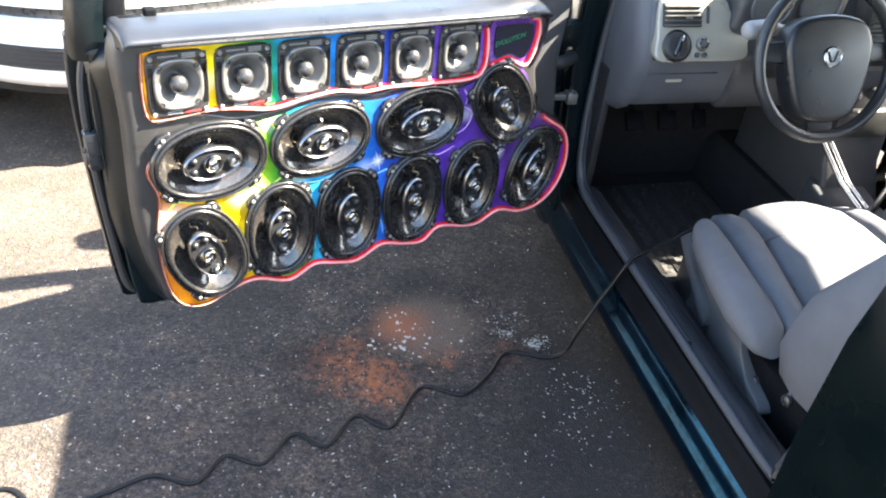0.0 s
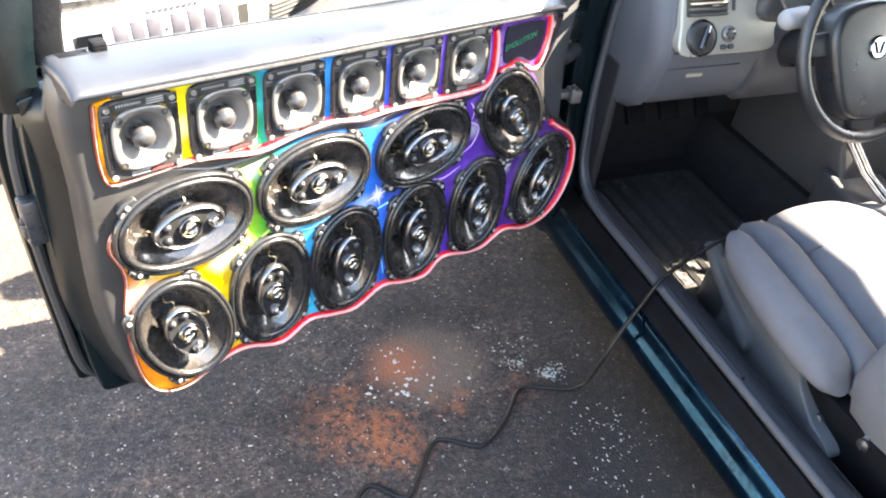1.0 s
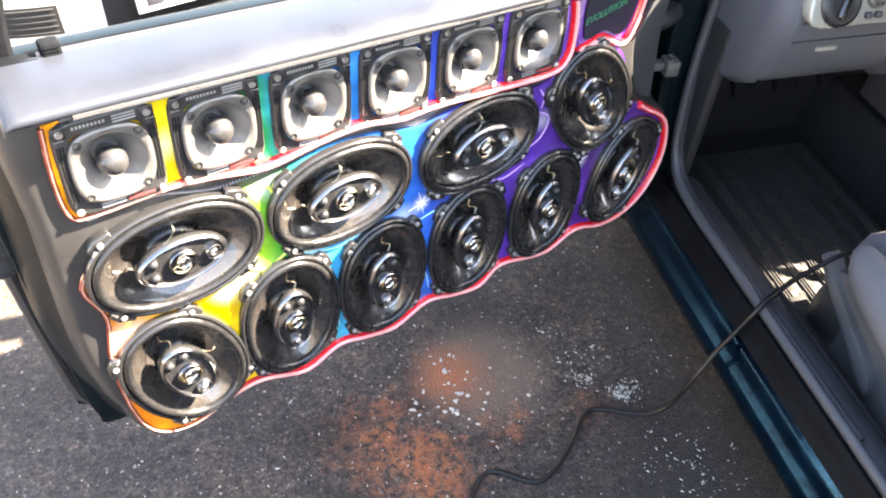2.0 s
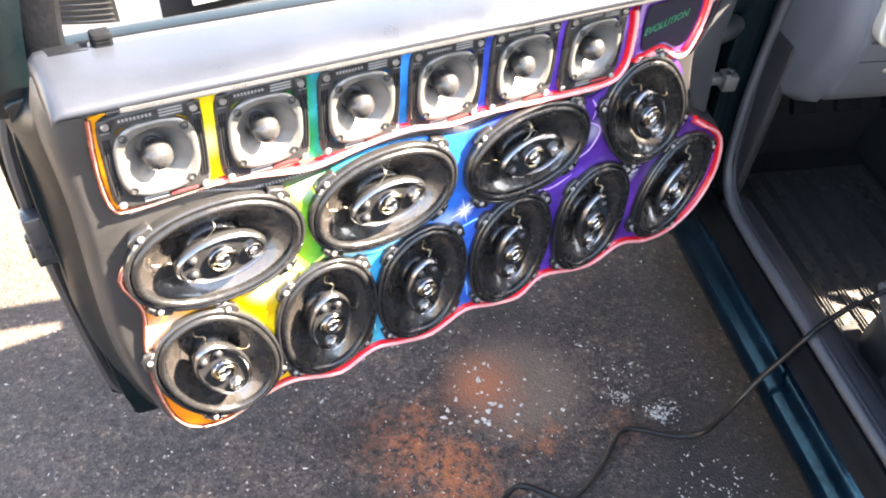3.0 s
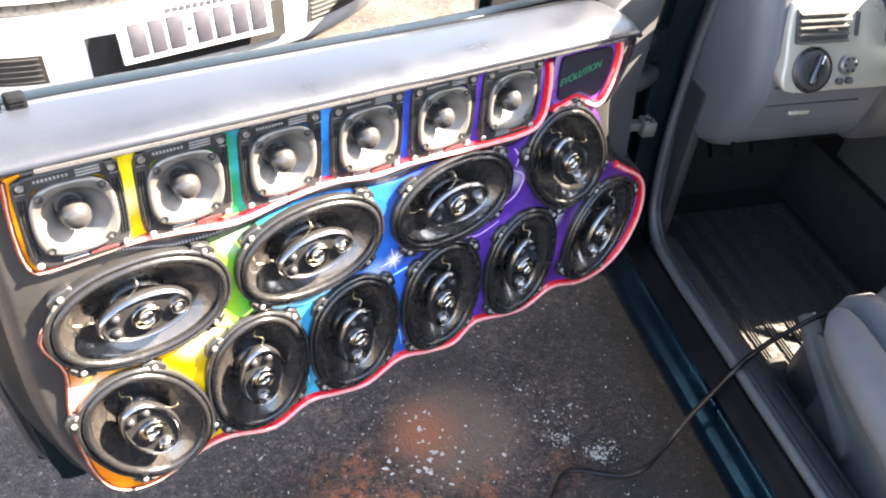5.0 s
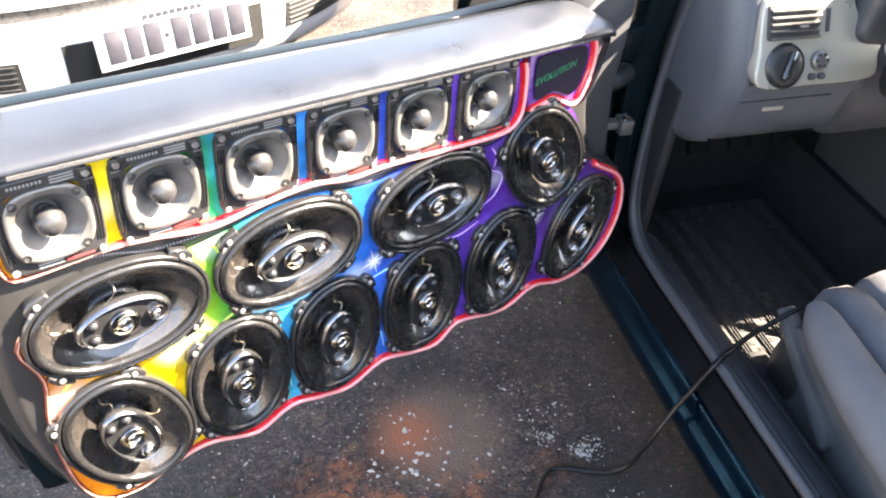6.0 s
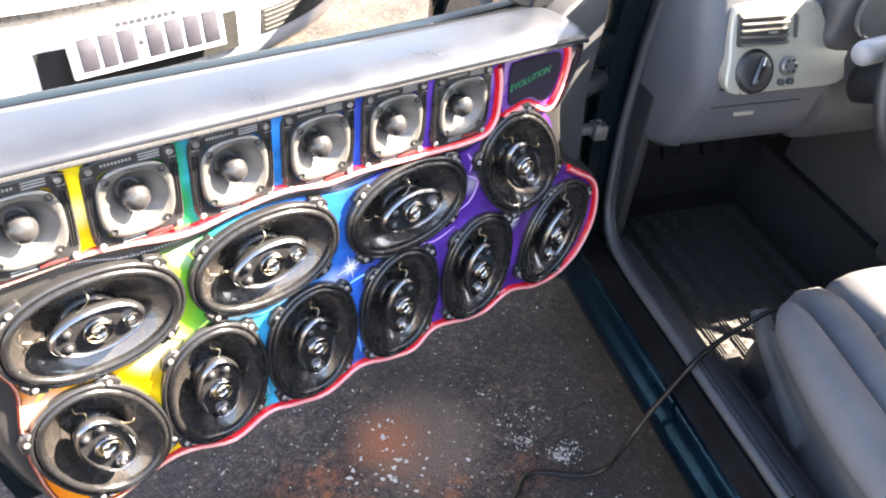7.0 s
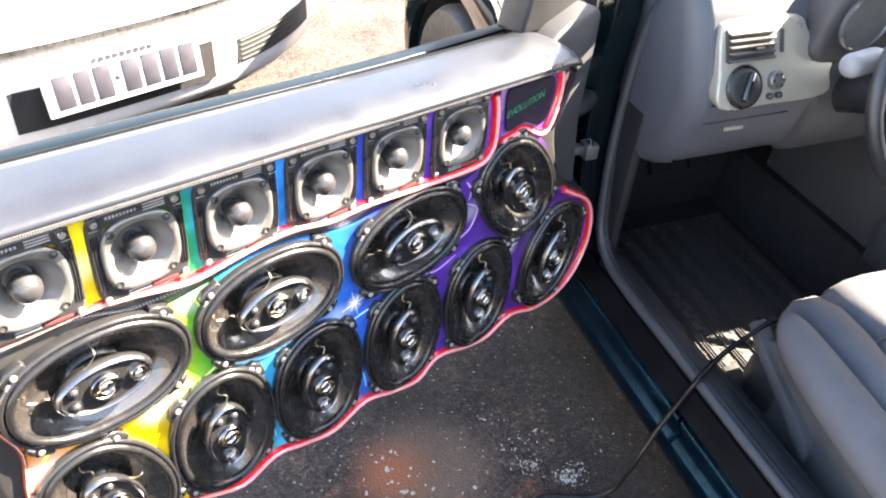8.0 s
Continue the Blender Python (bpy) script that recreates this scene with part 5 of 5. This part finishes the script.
lathe(bm, [(0.010, -0.03), (0.020, -0.02), (0.024, 0.0), (0.020, 0.016), (0.008, 0.024)], 0, 0, 20, True, True)
part("gear_knob", bm, M_CHROME, lever, "chrome gear knob", pose(0.70, -0.182, 0.52))

# ---- seats ----
def seat(label):

    def sect(y, x0, x1, zb, zt, bol, rnd):
        w = x1 - x0
        return [(x0 + rnd, y, zb), (x0, y, zb + rnd), (x0 - 0.004, y, zt - 0.03), (x0 + 0.010, y, zt + bol * 0.5), (x0 + 0.036, y, zt + bol), (x0 + 0.066, y, zt + bol * 0.5), (x0 + 0.080, y, zt - 0.022), (x0 + 0.092, y, zt + 0.010),
                (x0 + w * 0.36, y, zt + 0.026), (x0 + w * 0.5, y, zt + 0.030), (x0 + w * 0.64, y, zt + 0.026), (x1 - 0.092, y, zt + 0.010), (x1 - 0.080, y, zt - 0.022), (x1 - 0.066, y, zt + bol * 0.5), (x1 - 0.036, y, zt + bol), (x1 - 0.010, y, zt + bol * 0.5),
                (x1 + 0.004, y, zt - 0.03), (x1, y, zb + rnd), (x1 - rnd, y, zb)]
    bm = bmesh.new()
    loft(bm, [sect(-0.120, 0.27, 0.56, 0.33, 0.350, 0.0, 0.01), sect(-0.127, 0.235, 0.60, 0.30, 0.375, 0.0, 0.01), sect(-0.155, 0.205, 0.625, 0.275, 0.405, 0.002, 0.015), sect(-0.21, 0.205, 0.645, 0.27, 0.420, 0.014, 0.02), sect(-0.285, 0.195, 0.655, 0.27, 0.424, 0.022, 0.02),
              sect(-0.40, 0.172, 0.660, 0.28, 0.425, 0.022, 0.02), sect(-0.55, 0.155, 0.665, 0.29, 0.405, 0.026, 0.02), sect(-0.66, 0.150, 0.665, 0.30, 0.39, 0.022, 0.02), sect(-0.72, 0.10, 0.66, 0.31, 0.36, 0.0, 0.02)])
    st = part("seat", bm, M_FABRIC, car, label, smooth=70)
    bm = bmesh.new()   # rolled side bolster
    secs = []
    for y, x, rx, z, rz in ((-0.196, 0.166, 0.010, 0.385, 0.012), (-0.202, 0.164, 0.024, 0.388, 0.026), (-0.216, 0.160, 0.034, 0.391, 0.037), (-0.245, 0.153, 0.040, 0.394, 0.044), (-0.30, 0.141, 0.045, 0.396, 0.047), (-0.38, 0.128, 0.050, 0.396, 0.049), (-0.46, 0.118, 0.053, 0.394, 0.050), (-0.53, 0.113, 0.054, 0.392, 0.049), (-0.585, 0.112, 0.048, 0.390, 0.042), (-0.61, 0.114, 0.034, 0.388, 0.028)):
        secs.append([(x + rx * math.cos(q), y + 0.02 * math.sin(q), z + rz * math.sin(q)) for q in (2 * math.pi * k / 18 for k in range(18))])
    loft(bm, secs)
    part("bolster", bm, M_FABRIC, st, "rolled grey velour side bolster", smooth=80)
    for y in (-0.30, -0.46):
        bm = bmesh.new()
        tube(bm, curve([(0.235, y - 0.01, 0.427 if y > -0.4 else 0.408), (0.38, y, 0.443 if y > -0.4 else 0.422), (0.55, y - 0.01, 0.427 if y > -0.4 else 0.408)], 5, False), 0.0035, False, 6)
        part("seam", bm, M_FABRIC2, st)
    bm = bmesh.new()

    def back(z, y, x0, x1, d, bol):
        return [(x0, y - d, z), (x0 - 0.006, y - d * 0.4, z), (x0 + 0.004, y + bol * 0.6, z), (x0 + 0.045, y + bol, z), (x0 + 0.085, y + bol * 0.5, z), (x0 + 0.11, y, z), ((x0 + x1) / 2, y + 0.004, z), (x1 - 0.11, y, z),
                (x1 - 0.085, y + bol * 0.5, z), (x1 - 0.045, y + bol, z), (x1 - 0.004, y + bol * 0.6, z), (x1 + 0.006, y - d * 0.4, z), (x1, y - d, z)]
    loft(bm, [back(0.30, -0.70, 0.14, 0.63, 0.07, 0.01), back(0.34, -0.675, 0.115, 0.655, 0.10, 0.030), back(0.42, -0.675, 0.098, 0.668, 0.12, 0.060), back(0.55, -0.71, 0.092, 0.672, 0.13, 0.070), back(0.75, -0.80, 0.11, 0.66, 0.11, 0.05),
              back(0.90, -0.86, 0.14, 0.63, 0.09, 0.02), back(0.97, -0.89, 0.19, 0.58, 0.07, 0.0), back(0.99, -0.90, 0.25, 0.52, 0.04, 0.0)])
    part("backrest", bm, M_FABRIC, st, "grey velour backrest", smooth=70)
    bm = bmesh.new()
    prism(bm, curve([(-0.165, 0.170), (-0.150, 0.27), (-0.190, 0.345), (-0.34, 0.365), (-0.50, 0.368), (-0.545, 0.362), (-0.550, 0.350), (-0.56, 0.325), (-0.625, 0.292), (-0.685, 0.272), (-0.67, 0.240), (-0.50, 0.175), (-0.34, 0.150)], 4), 0.075, 0.135, 0.012, 3, Matrix(((0, 0, 1, 0), (1, 0, 0, 0), (0, 1, 0, 0), (0, 0, 0, 1))))
    for v in bm.verts:
        v.co.x += 0.20 * max(0, v.co.y + 0.62)
    part("side_trim", bm, M_SEATSIDE, st, "grey plastic side trim", smooth=50)
    bm = bmesh.new()
    secs = []
    for y, z, h in ((-0.125, 0.330, 0.008), (-0.14, 0.325, 0.017), (-0.20, 0.305, 0.018), (-0.29, 0.283, 0.020), (-0.345, 0.268, 0.026), (-0.375, 0.258, 0.024), (-0.392, 0.252, 0.010)):
        secs.append([(0.092, y, z - h), (0.062, y, z - h * 0.9), (0.056, y, z), (0.062, y, z + h * 0.9), (0.092, y, z + h)])
    loft(bm, secs)
    for v in bm.verts:
        v.co.x += 0.20 * max(0, v.co.y + 0.62)
    part("lever", bm, M_SEATSIDE, st, "grey height lever", smooth=60)
    bm = bmesh.new()
    box(bm, (0.105, -0.80, 0.17), (0.20, -0.55, 0.345), 0.01)
    part("recliner", bm, M_SILLBLACK, st, "black steel recliner bracket")
    for y, z in ((-0.62, 0.285), (-0.72, 0.33), (-0.69, 0.22)):
        bm = bmesh.new()
        lathe(bm, [(0.013, 0.0), (0.013, 0.008), (0.007, 0.012)], 0, 0, 14, False, True)
        part("bolt", bm, M_BULLET, st, "", pose(0.105, y, z, 0, -90, 0))
    for x in (0.16, 0.58):
        bm = bmesh.new()
        box(bm, (x, -0.80, 0.135), (x + 0.04, -0.10, 0.175), 0.004)
        part("rail", bm, M_BLACKGRILLE, st, "black steel runner")
    bm = bmesh.new()
    box(bm, (0.15, -0.70, 0.175), (0.63, -0.16, 0.30), 0.02)
    part("pan", bm, M_BLACKGRILLE, st, "black steel seat pan")
    return st


driver = seat("grey velour driver's seat with plastic side trim")
passenger = copy_thing(driver, pose(0.565, 0.0, 0))
passenger["label"] = "grey velour passenger seat beside the tunnel"

# ---- rubber mat ----
rm = thing("floor_mat", CAR, "dusty black ribbed rubber mat in the driver's footwell", "floor mat")
bm = bmesh.new()
box(bm, (0.115, -0.14, 0.136), (0.54, 0.42, 0.142), 0.003)
part("base", bm, M_MAT, rm)
for k in range(8):      # bundles of three thin ribs with stamped treads between
    for q in range(3):
        bm = bmesh.new()
        x = 0.125 + k * 0.054 + q * 0.0075
        box(bm, (x, -0.135, 0.141), (x + 0.0042, 0.415, 0.1475), 0.0015, 1)
        part("rib", bm, M_MAT, rm)
    if k < 7:
        bm = bmesh.new()
        for j in range(26):
            y = -0.128 + 0.021 * j
            x = 0.125 + k * 0.054 + 0.023
            if j % 2:
                for i in range(3):
                    box(bm, (x + 0.001, y + 0.004 + 0.0045 * i, 0.1415), (x + 0.013, y + 0.0062 + 0.0045 * i, 0.1445))
            else:
                for i in range(3):
                    box(bm, (x + 0.015, y + 0.004 + 0.0045 * i, 0.1415), (x + 0.027, y + 0.0062 + 0.0045 * i, 0.1445))
        part("tread", bm, M_MAT, rm, smooth=0)
bm = bmesh.new()
box(bm, (0.085, -0.128, 0.136), (0.124, 0.42, 0.158), 0.010, 3)
part("edge", bm, M_MAT, rm)

# ---- cable ----
bm = bmesh.new()
cable_path = curve([(-0.98, 1.02, 0.004), (-0.86, 1.10, 0.004), (-0.76, 1.06, 0.004), (-0.655, 1.115, 0.004), (-0.57, 1.175, 0.004), (-0.473, 1.168, 0.004), (-0.430, 1.250, 0.004), (-0.341, 1.240, 0.004), (-0.292, 1.335, 0.004), (-0.208, 1.310, 0.004), (-0.155, 1.412, 0.004), (-0.066, 1.388, 0.004),
                    (-0.006, 1.530, 0.004), (0.100, 1.520, 0.004), (0.165, 1.598, 0.004), (0.205, 1.684, 0.005), (0.250, 1.696, 0.006), (0.300, 1.692, 0.006), (0.340, 1.692, 0.010), (0.371, 1.690, 0.040), (0.388, 1.690, 0.100), (0.405, 1.698, 0.150), (0.430, 1.716, 0.200), (0.460, 1.730, 0.262), (0.487, 1.742, 0.318), (0.525, 1.775, 0.325), (0.566, 1.806, 0.332), (0.605, 1.826, 0.345), (0.645, 1.842, 0.365), (0.675, 1.85, 0.368), (0.70, 1.845, 0.34)], 8, False)
tube(bm, cable_path, 0.0056, False, 8, 0.8)
tagged(finish("cable", bm, M_CABLE, smooth=60), "thin black kinked cable lying on the asphalt", "cable")

# ---- grit on the asphalt ----
rng = random.Random(7)
bm = bmesh.new()
def chip(x, y, s):
    z = 0.001
    n = rng.choice((4, 5, 6))
    q0 = rng.random() * 6.28
    st = 0.8 + rng.random() * 2.6 if s < 0.003 else 1 + rng.random() * 1.0
    pts = [(s * st * math.cos(q0 + 6.283 * k / n) * (0.45 + 0.8 * rng.random()), s * math.sin(q0 + 6.283 * k / n) * (0.45 + 0.8 * rng.random())) for k in range(n)]
    c, d = math.cos(q0 * 3), math.sin(q0 * 3)
    lo = [bm.verts.new((x + c * a - d * b, y + d * a + c * b, z)) for a, b in pts]
    hi = [bm.verts.new((x + 0.7 * (c * a - d * b), y + 0.7 * (d * a + c * b), z + s * 0.7)) for a, b in pts]
    bm.faces.new(hi)
    for k in range(n):
        bm.faces.new((lo[k], lo[(k + 1) % n], hi[(k + 1) % n], hi[k]))
for cx, cy, sx, n, s in ((0.205, 1.778, 0.016, 70, 0.0012), (0.297, 1.752, 0.018, 95, 0.0014), (0.288, 1.738, 0.008, 30, 0.0016), (-0.05, 1.735, 0.055, 14, 0.0038), (0.43, 1.56, 0.05, 60, 0.0011), (-0.1, 1.75, 0.30, 150, 0.0009), (-0.5, 1.5, 0.35, 160, 0.0010), (0.20, 1.83, 0.03, 18, 0.0016), (-0.03, 1.72, 0.06, 16, 0.0034), (-0.10, 1.67, 0.035, 9, 0.0040), (0.38, 1.60, 0.05, 34, 0.0016), (0.40, 1.45, 0.06, 34, 0.0016),
                         (0.0, 1.6, 0.35, 60, 0.0016), (-0.4, 1.3, 0.4, 70, 0.0017), (0.1, 1.3, 0.3, 50, 0.0016), (-0.6, 1.9, 0.5, 60, 0.0020), (0.1, 1.95, 0.25, 30, 0.0016)):
    for k in range(n):
        chip(cx + rng.gauss(0, sx), cy + rng.gauss(0, sx * 0.7), s * (0.5 + rng.random()))
tagged(finish("grit", bm, M_CHIP, smooth=0), "pale paint chips and grit scattered on asphalt", "grit", kind="stuff")

# ---- white car behind the door; local x across its front, y backwards into it ----
WHITE = Matrix.Translation((-0.766, 2.668, 0)) @ Matrix(((0.786, -0.617, 0, 0), (0.617, 0.786, 0, 0), (0, 0, 1, 0), (0, 0, 0, 1)))
wc = thing("white_car", WHITE, "white hatchback parked nose-on behind the open door", "car")


def bow(x):
    return 0.30 * (abs(x) / 0.82) ** 3.2 + 0.03 * (x / 0.82) ** 2


XS = [-0.82 + 0.0547 * k for k in range(31)]


def wrap(prof):
    """Profile (setback, z) bent round the nose."""
    bm = bmesh.new()
    loft(bm, [[(x, bow(x) + d, z) for d, z in prof] for x in XS])
    return bm


part("bumper", wrap([(0.10, 0.275), (0.035, 0.285), (0.010, 0.315), (0.0, 0.36), (-0.004, 0.42), (0.0, 0.485), (0.012, 0.511), (0.10, 0.516), (0.16, 0.40)]), M_WHITEPAINT, wc, "white lacquered bumper", smooth=60)
part("bumper_groove", wrap([(0.045, 0.510), (0.045, 0.560), (0.12, 0.560), (0.12, 0.510)]), M_BULLET, wc, "grey groove above the bumper")
part("nose", wrap([(0.035, 0.548), (0.030, 0.59), (0.050, 0.69), (0.10, 0.755), (0.22, 0.79), (0.30, 0.70), (0.20, 0.56)]), M_WHITEPAINT, wc, "white bonnet edge and headlamp surround", smooth=60)
part("skirt", wrap([(0.13, 0.22), (0.10, 0.28), (0.20, 0.30), (0.22, 0.22)]), M_BLACKGRILLE, wc, "black lower lip")
for x0, x1, z0, z1 in ((-0.285, 0.250, 0.352, 0.462), (-0.735, -0.385, 0.358, 0.434), (0.330, 0.66, 0.368, 0.440)):
    bm = bmesh.new()
    n = 10
    secs = []
    for k in range(n + 1):
        x = x0 + (x1 - x0) * k / n
        y = bow(x) - 0.0055
        secs.append([(x, y, z0), (x, y, z1), (x, y + 0.05, z1), (x, y + 0.05, z0)])
    loft(bm, secs)
    gr = part("grille", bm, M_BLACKGRILLE, wc, "black bumper opening")
    if x0 != -0.285:
        for k in range(5):
            bm = bmesh.new()
            z = z0 + 0.008 + (z1 - z0 - 0.016) * k / 4
            tube(bm, [(x0 + 0.01 + (x1 - x0 - 0.02) * q / 8, bow(x0 + 0.01 + (x1 - x0 - 0.02) * q / 8) - 0.007, z) for q in range(9)], 0.002, False, 6)
            part("bar", bm, M_BLACKGRILLE, gr)
bm = bmesh.new()
box(bm, (-0.205, -0.028, -0.067), (0.205, -0.020, 0.067), 0.006, 3)
plate = part("number_plate", bm, M_PLATE, wc, "grey number plate with dark bars", pose(-0.010, 0, 0.453, -8, 0, 0))
x = -0.178
for k, w in enumerate((0.043, 0.038, 0.042, 0.012, 0.043, 0.042, 0.042, 0.043)):
    bm = bmesh.new()
    if k == 3:
        box(bm, (x, -0.0305, -0.012), (x + w, -0.0275, 0.0), 0.001)
    else:
        box(bm, (x, -0.0305, -0.050), (x + w, -0.0275, 0.034), 0.004, 2)
    part("plate_bar", bm, M_INK, plate, "", smooth=30)
    x += w + 0.009
for k in range(9):
    bm = bmesh.new()
    box(bm, (-0.075 + 0.018 * k, -0.0305, 0.044), (-0.063 + 0.018 * k, -0.0275, 0.055))
    part("plate_bar", bm, M_INK, plate, smooth=0)
bm = bmesh.new()
loft(bm, [[(-0.74, y, z - 0.05), (-0.70, y, z), (0.0, y, z + 0.03), (0.70, y, z), (0.74, y, z - 0.05)] for y, z in ((0.12, 0.775), (0.5, 0.86), (1.05, 0.93))], False, False)
bonnet = part("bonnet", bm, M_WHITEPAINT, wc, "white bonnet", smooth=60)
bm = bmesh.new()
loft(bm, [[(-0.80, y, 0.22), (-0.82, y, 0.45), (-0.79, y, 0.72), (-0.74, y, 0.84 if y > 0.5 else 0.76), (0.74, y, 0.84 if y > 0.5 else 0.76), (0.79, y, 0.72), (0.82, y, 0.45), (0.80, y, 0.22)] for y in (0.40, 0.9, 2.0, 3.2, 3.7)])
part("body", bm, M_WHITEPAINT, wc, "white lacquered body", smooth=50)
bm = bmesh.new()
loft(bm, [[(-0.72, 1.05, 0.86), (0.72, 1.05, 0.86), (0.72, 3.5, 0.86), (-0.72, 3.5, 0.86)], [(-0.55, 1.75, 1.36), (0.55, 1.75, 1.36), (0.55, 3.0, 1.36), (-0.55, 3.0, 1.36)], [(-0.50, 1.85, 1.40), (0.50, 1.85, 1.40), (0.50, 2.9, 1.40), (-0.50, 2.9, 1.40)]])
part("cabin", bm, M_GLOSSBLACK, wc, "dark glazed cabin", smooth=30)
for sx in (-1, 1):
    bm = bmesh.new()
    prism(bm, curve([(sx * 0.40, 0.60), (sx * 0.42, 0.69), (sx * 0.60, 0.72), (sx * 0.74, 0.69), (sx * 0.72, 0.61)], 4), 0.0, 0.03, 0.006, 2, pose(0, 0.135, 0, 90, 0, sx * 22))
    part("headlamp", bm, mat("clear lamp lens", (0.7, 0.72, 0.75), 0.08, 0.3) if "clear lamp lens" not in bpy.data.materials else bpy.data.materials["clear lamp lens"], wc, "clear headlamp")
    for y in (0.85, 3.15):
        bm = bmesh.new()
        lathe(bm, [(0.19, -0.08), (0.28, -0.085), (0.29, -0.06), (0.29, 0.06), (0.28, 0.085), (0.19, 0.08), (0.05, 0.07)], 0, 0, 32, False, True)
        part("wheel", bm, M_RUBBER, wc, "black tyre", pose(sx * 0.755, y, 0.29, 0, sx * 90, 0))

# ---- plain unseen walls, added to close the yard and its reflections ----
for nm, lo, hi in (("wall_north", (-14, 13, 0), (16, 13.3, 3.0)), ("wall_west", (-12.3, -12, 0), (-12, 13, 3.0)), ("wall_south", (-12, -12.3, 0), (16, -12, 3.0))):
    bm = bmesh.new()
    box(bm, lo, hi)
    tagged(finish(nm, bm, M_PLASTER, smooth=0), "unseen pale plaster wall added to close the yard", "wall", kind="structure")
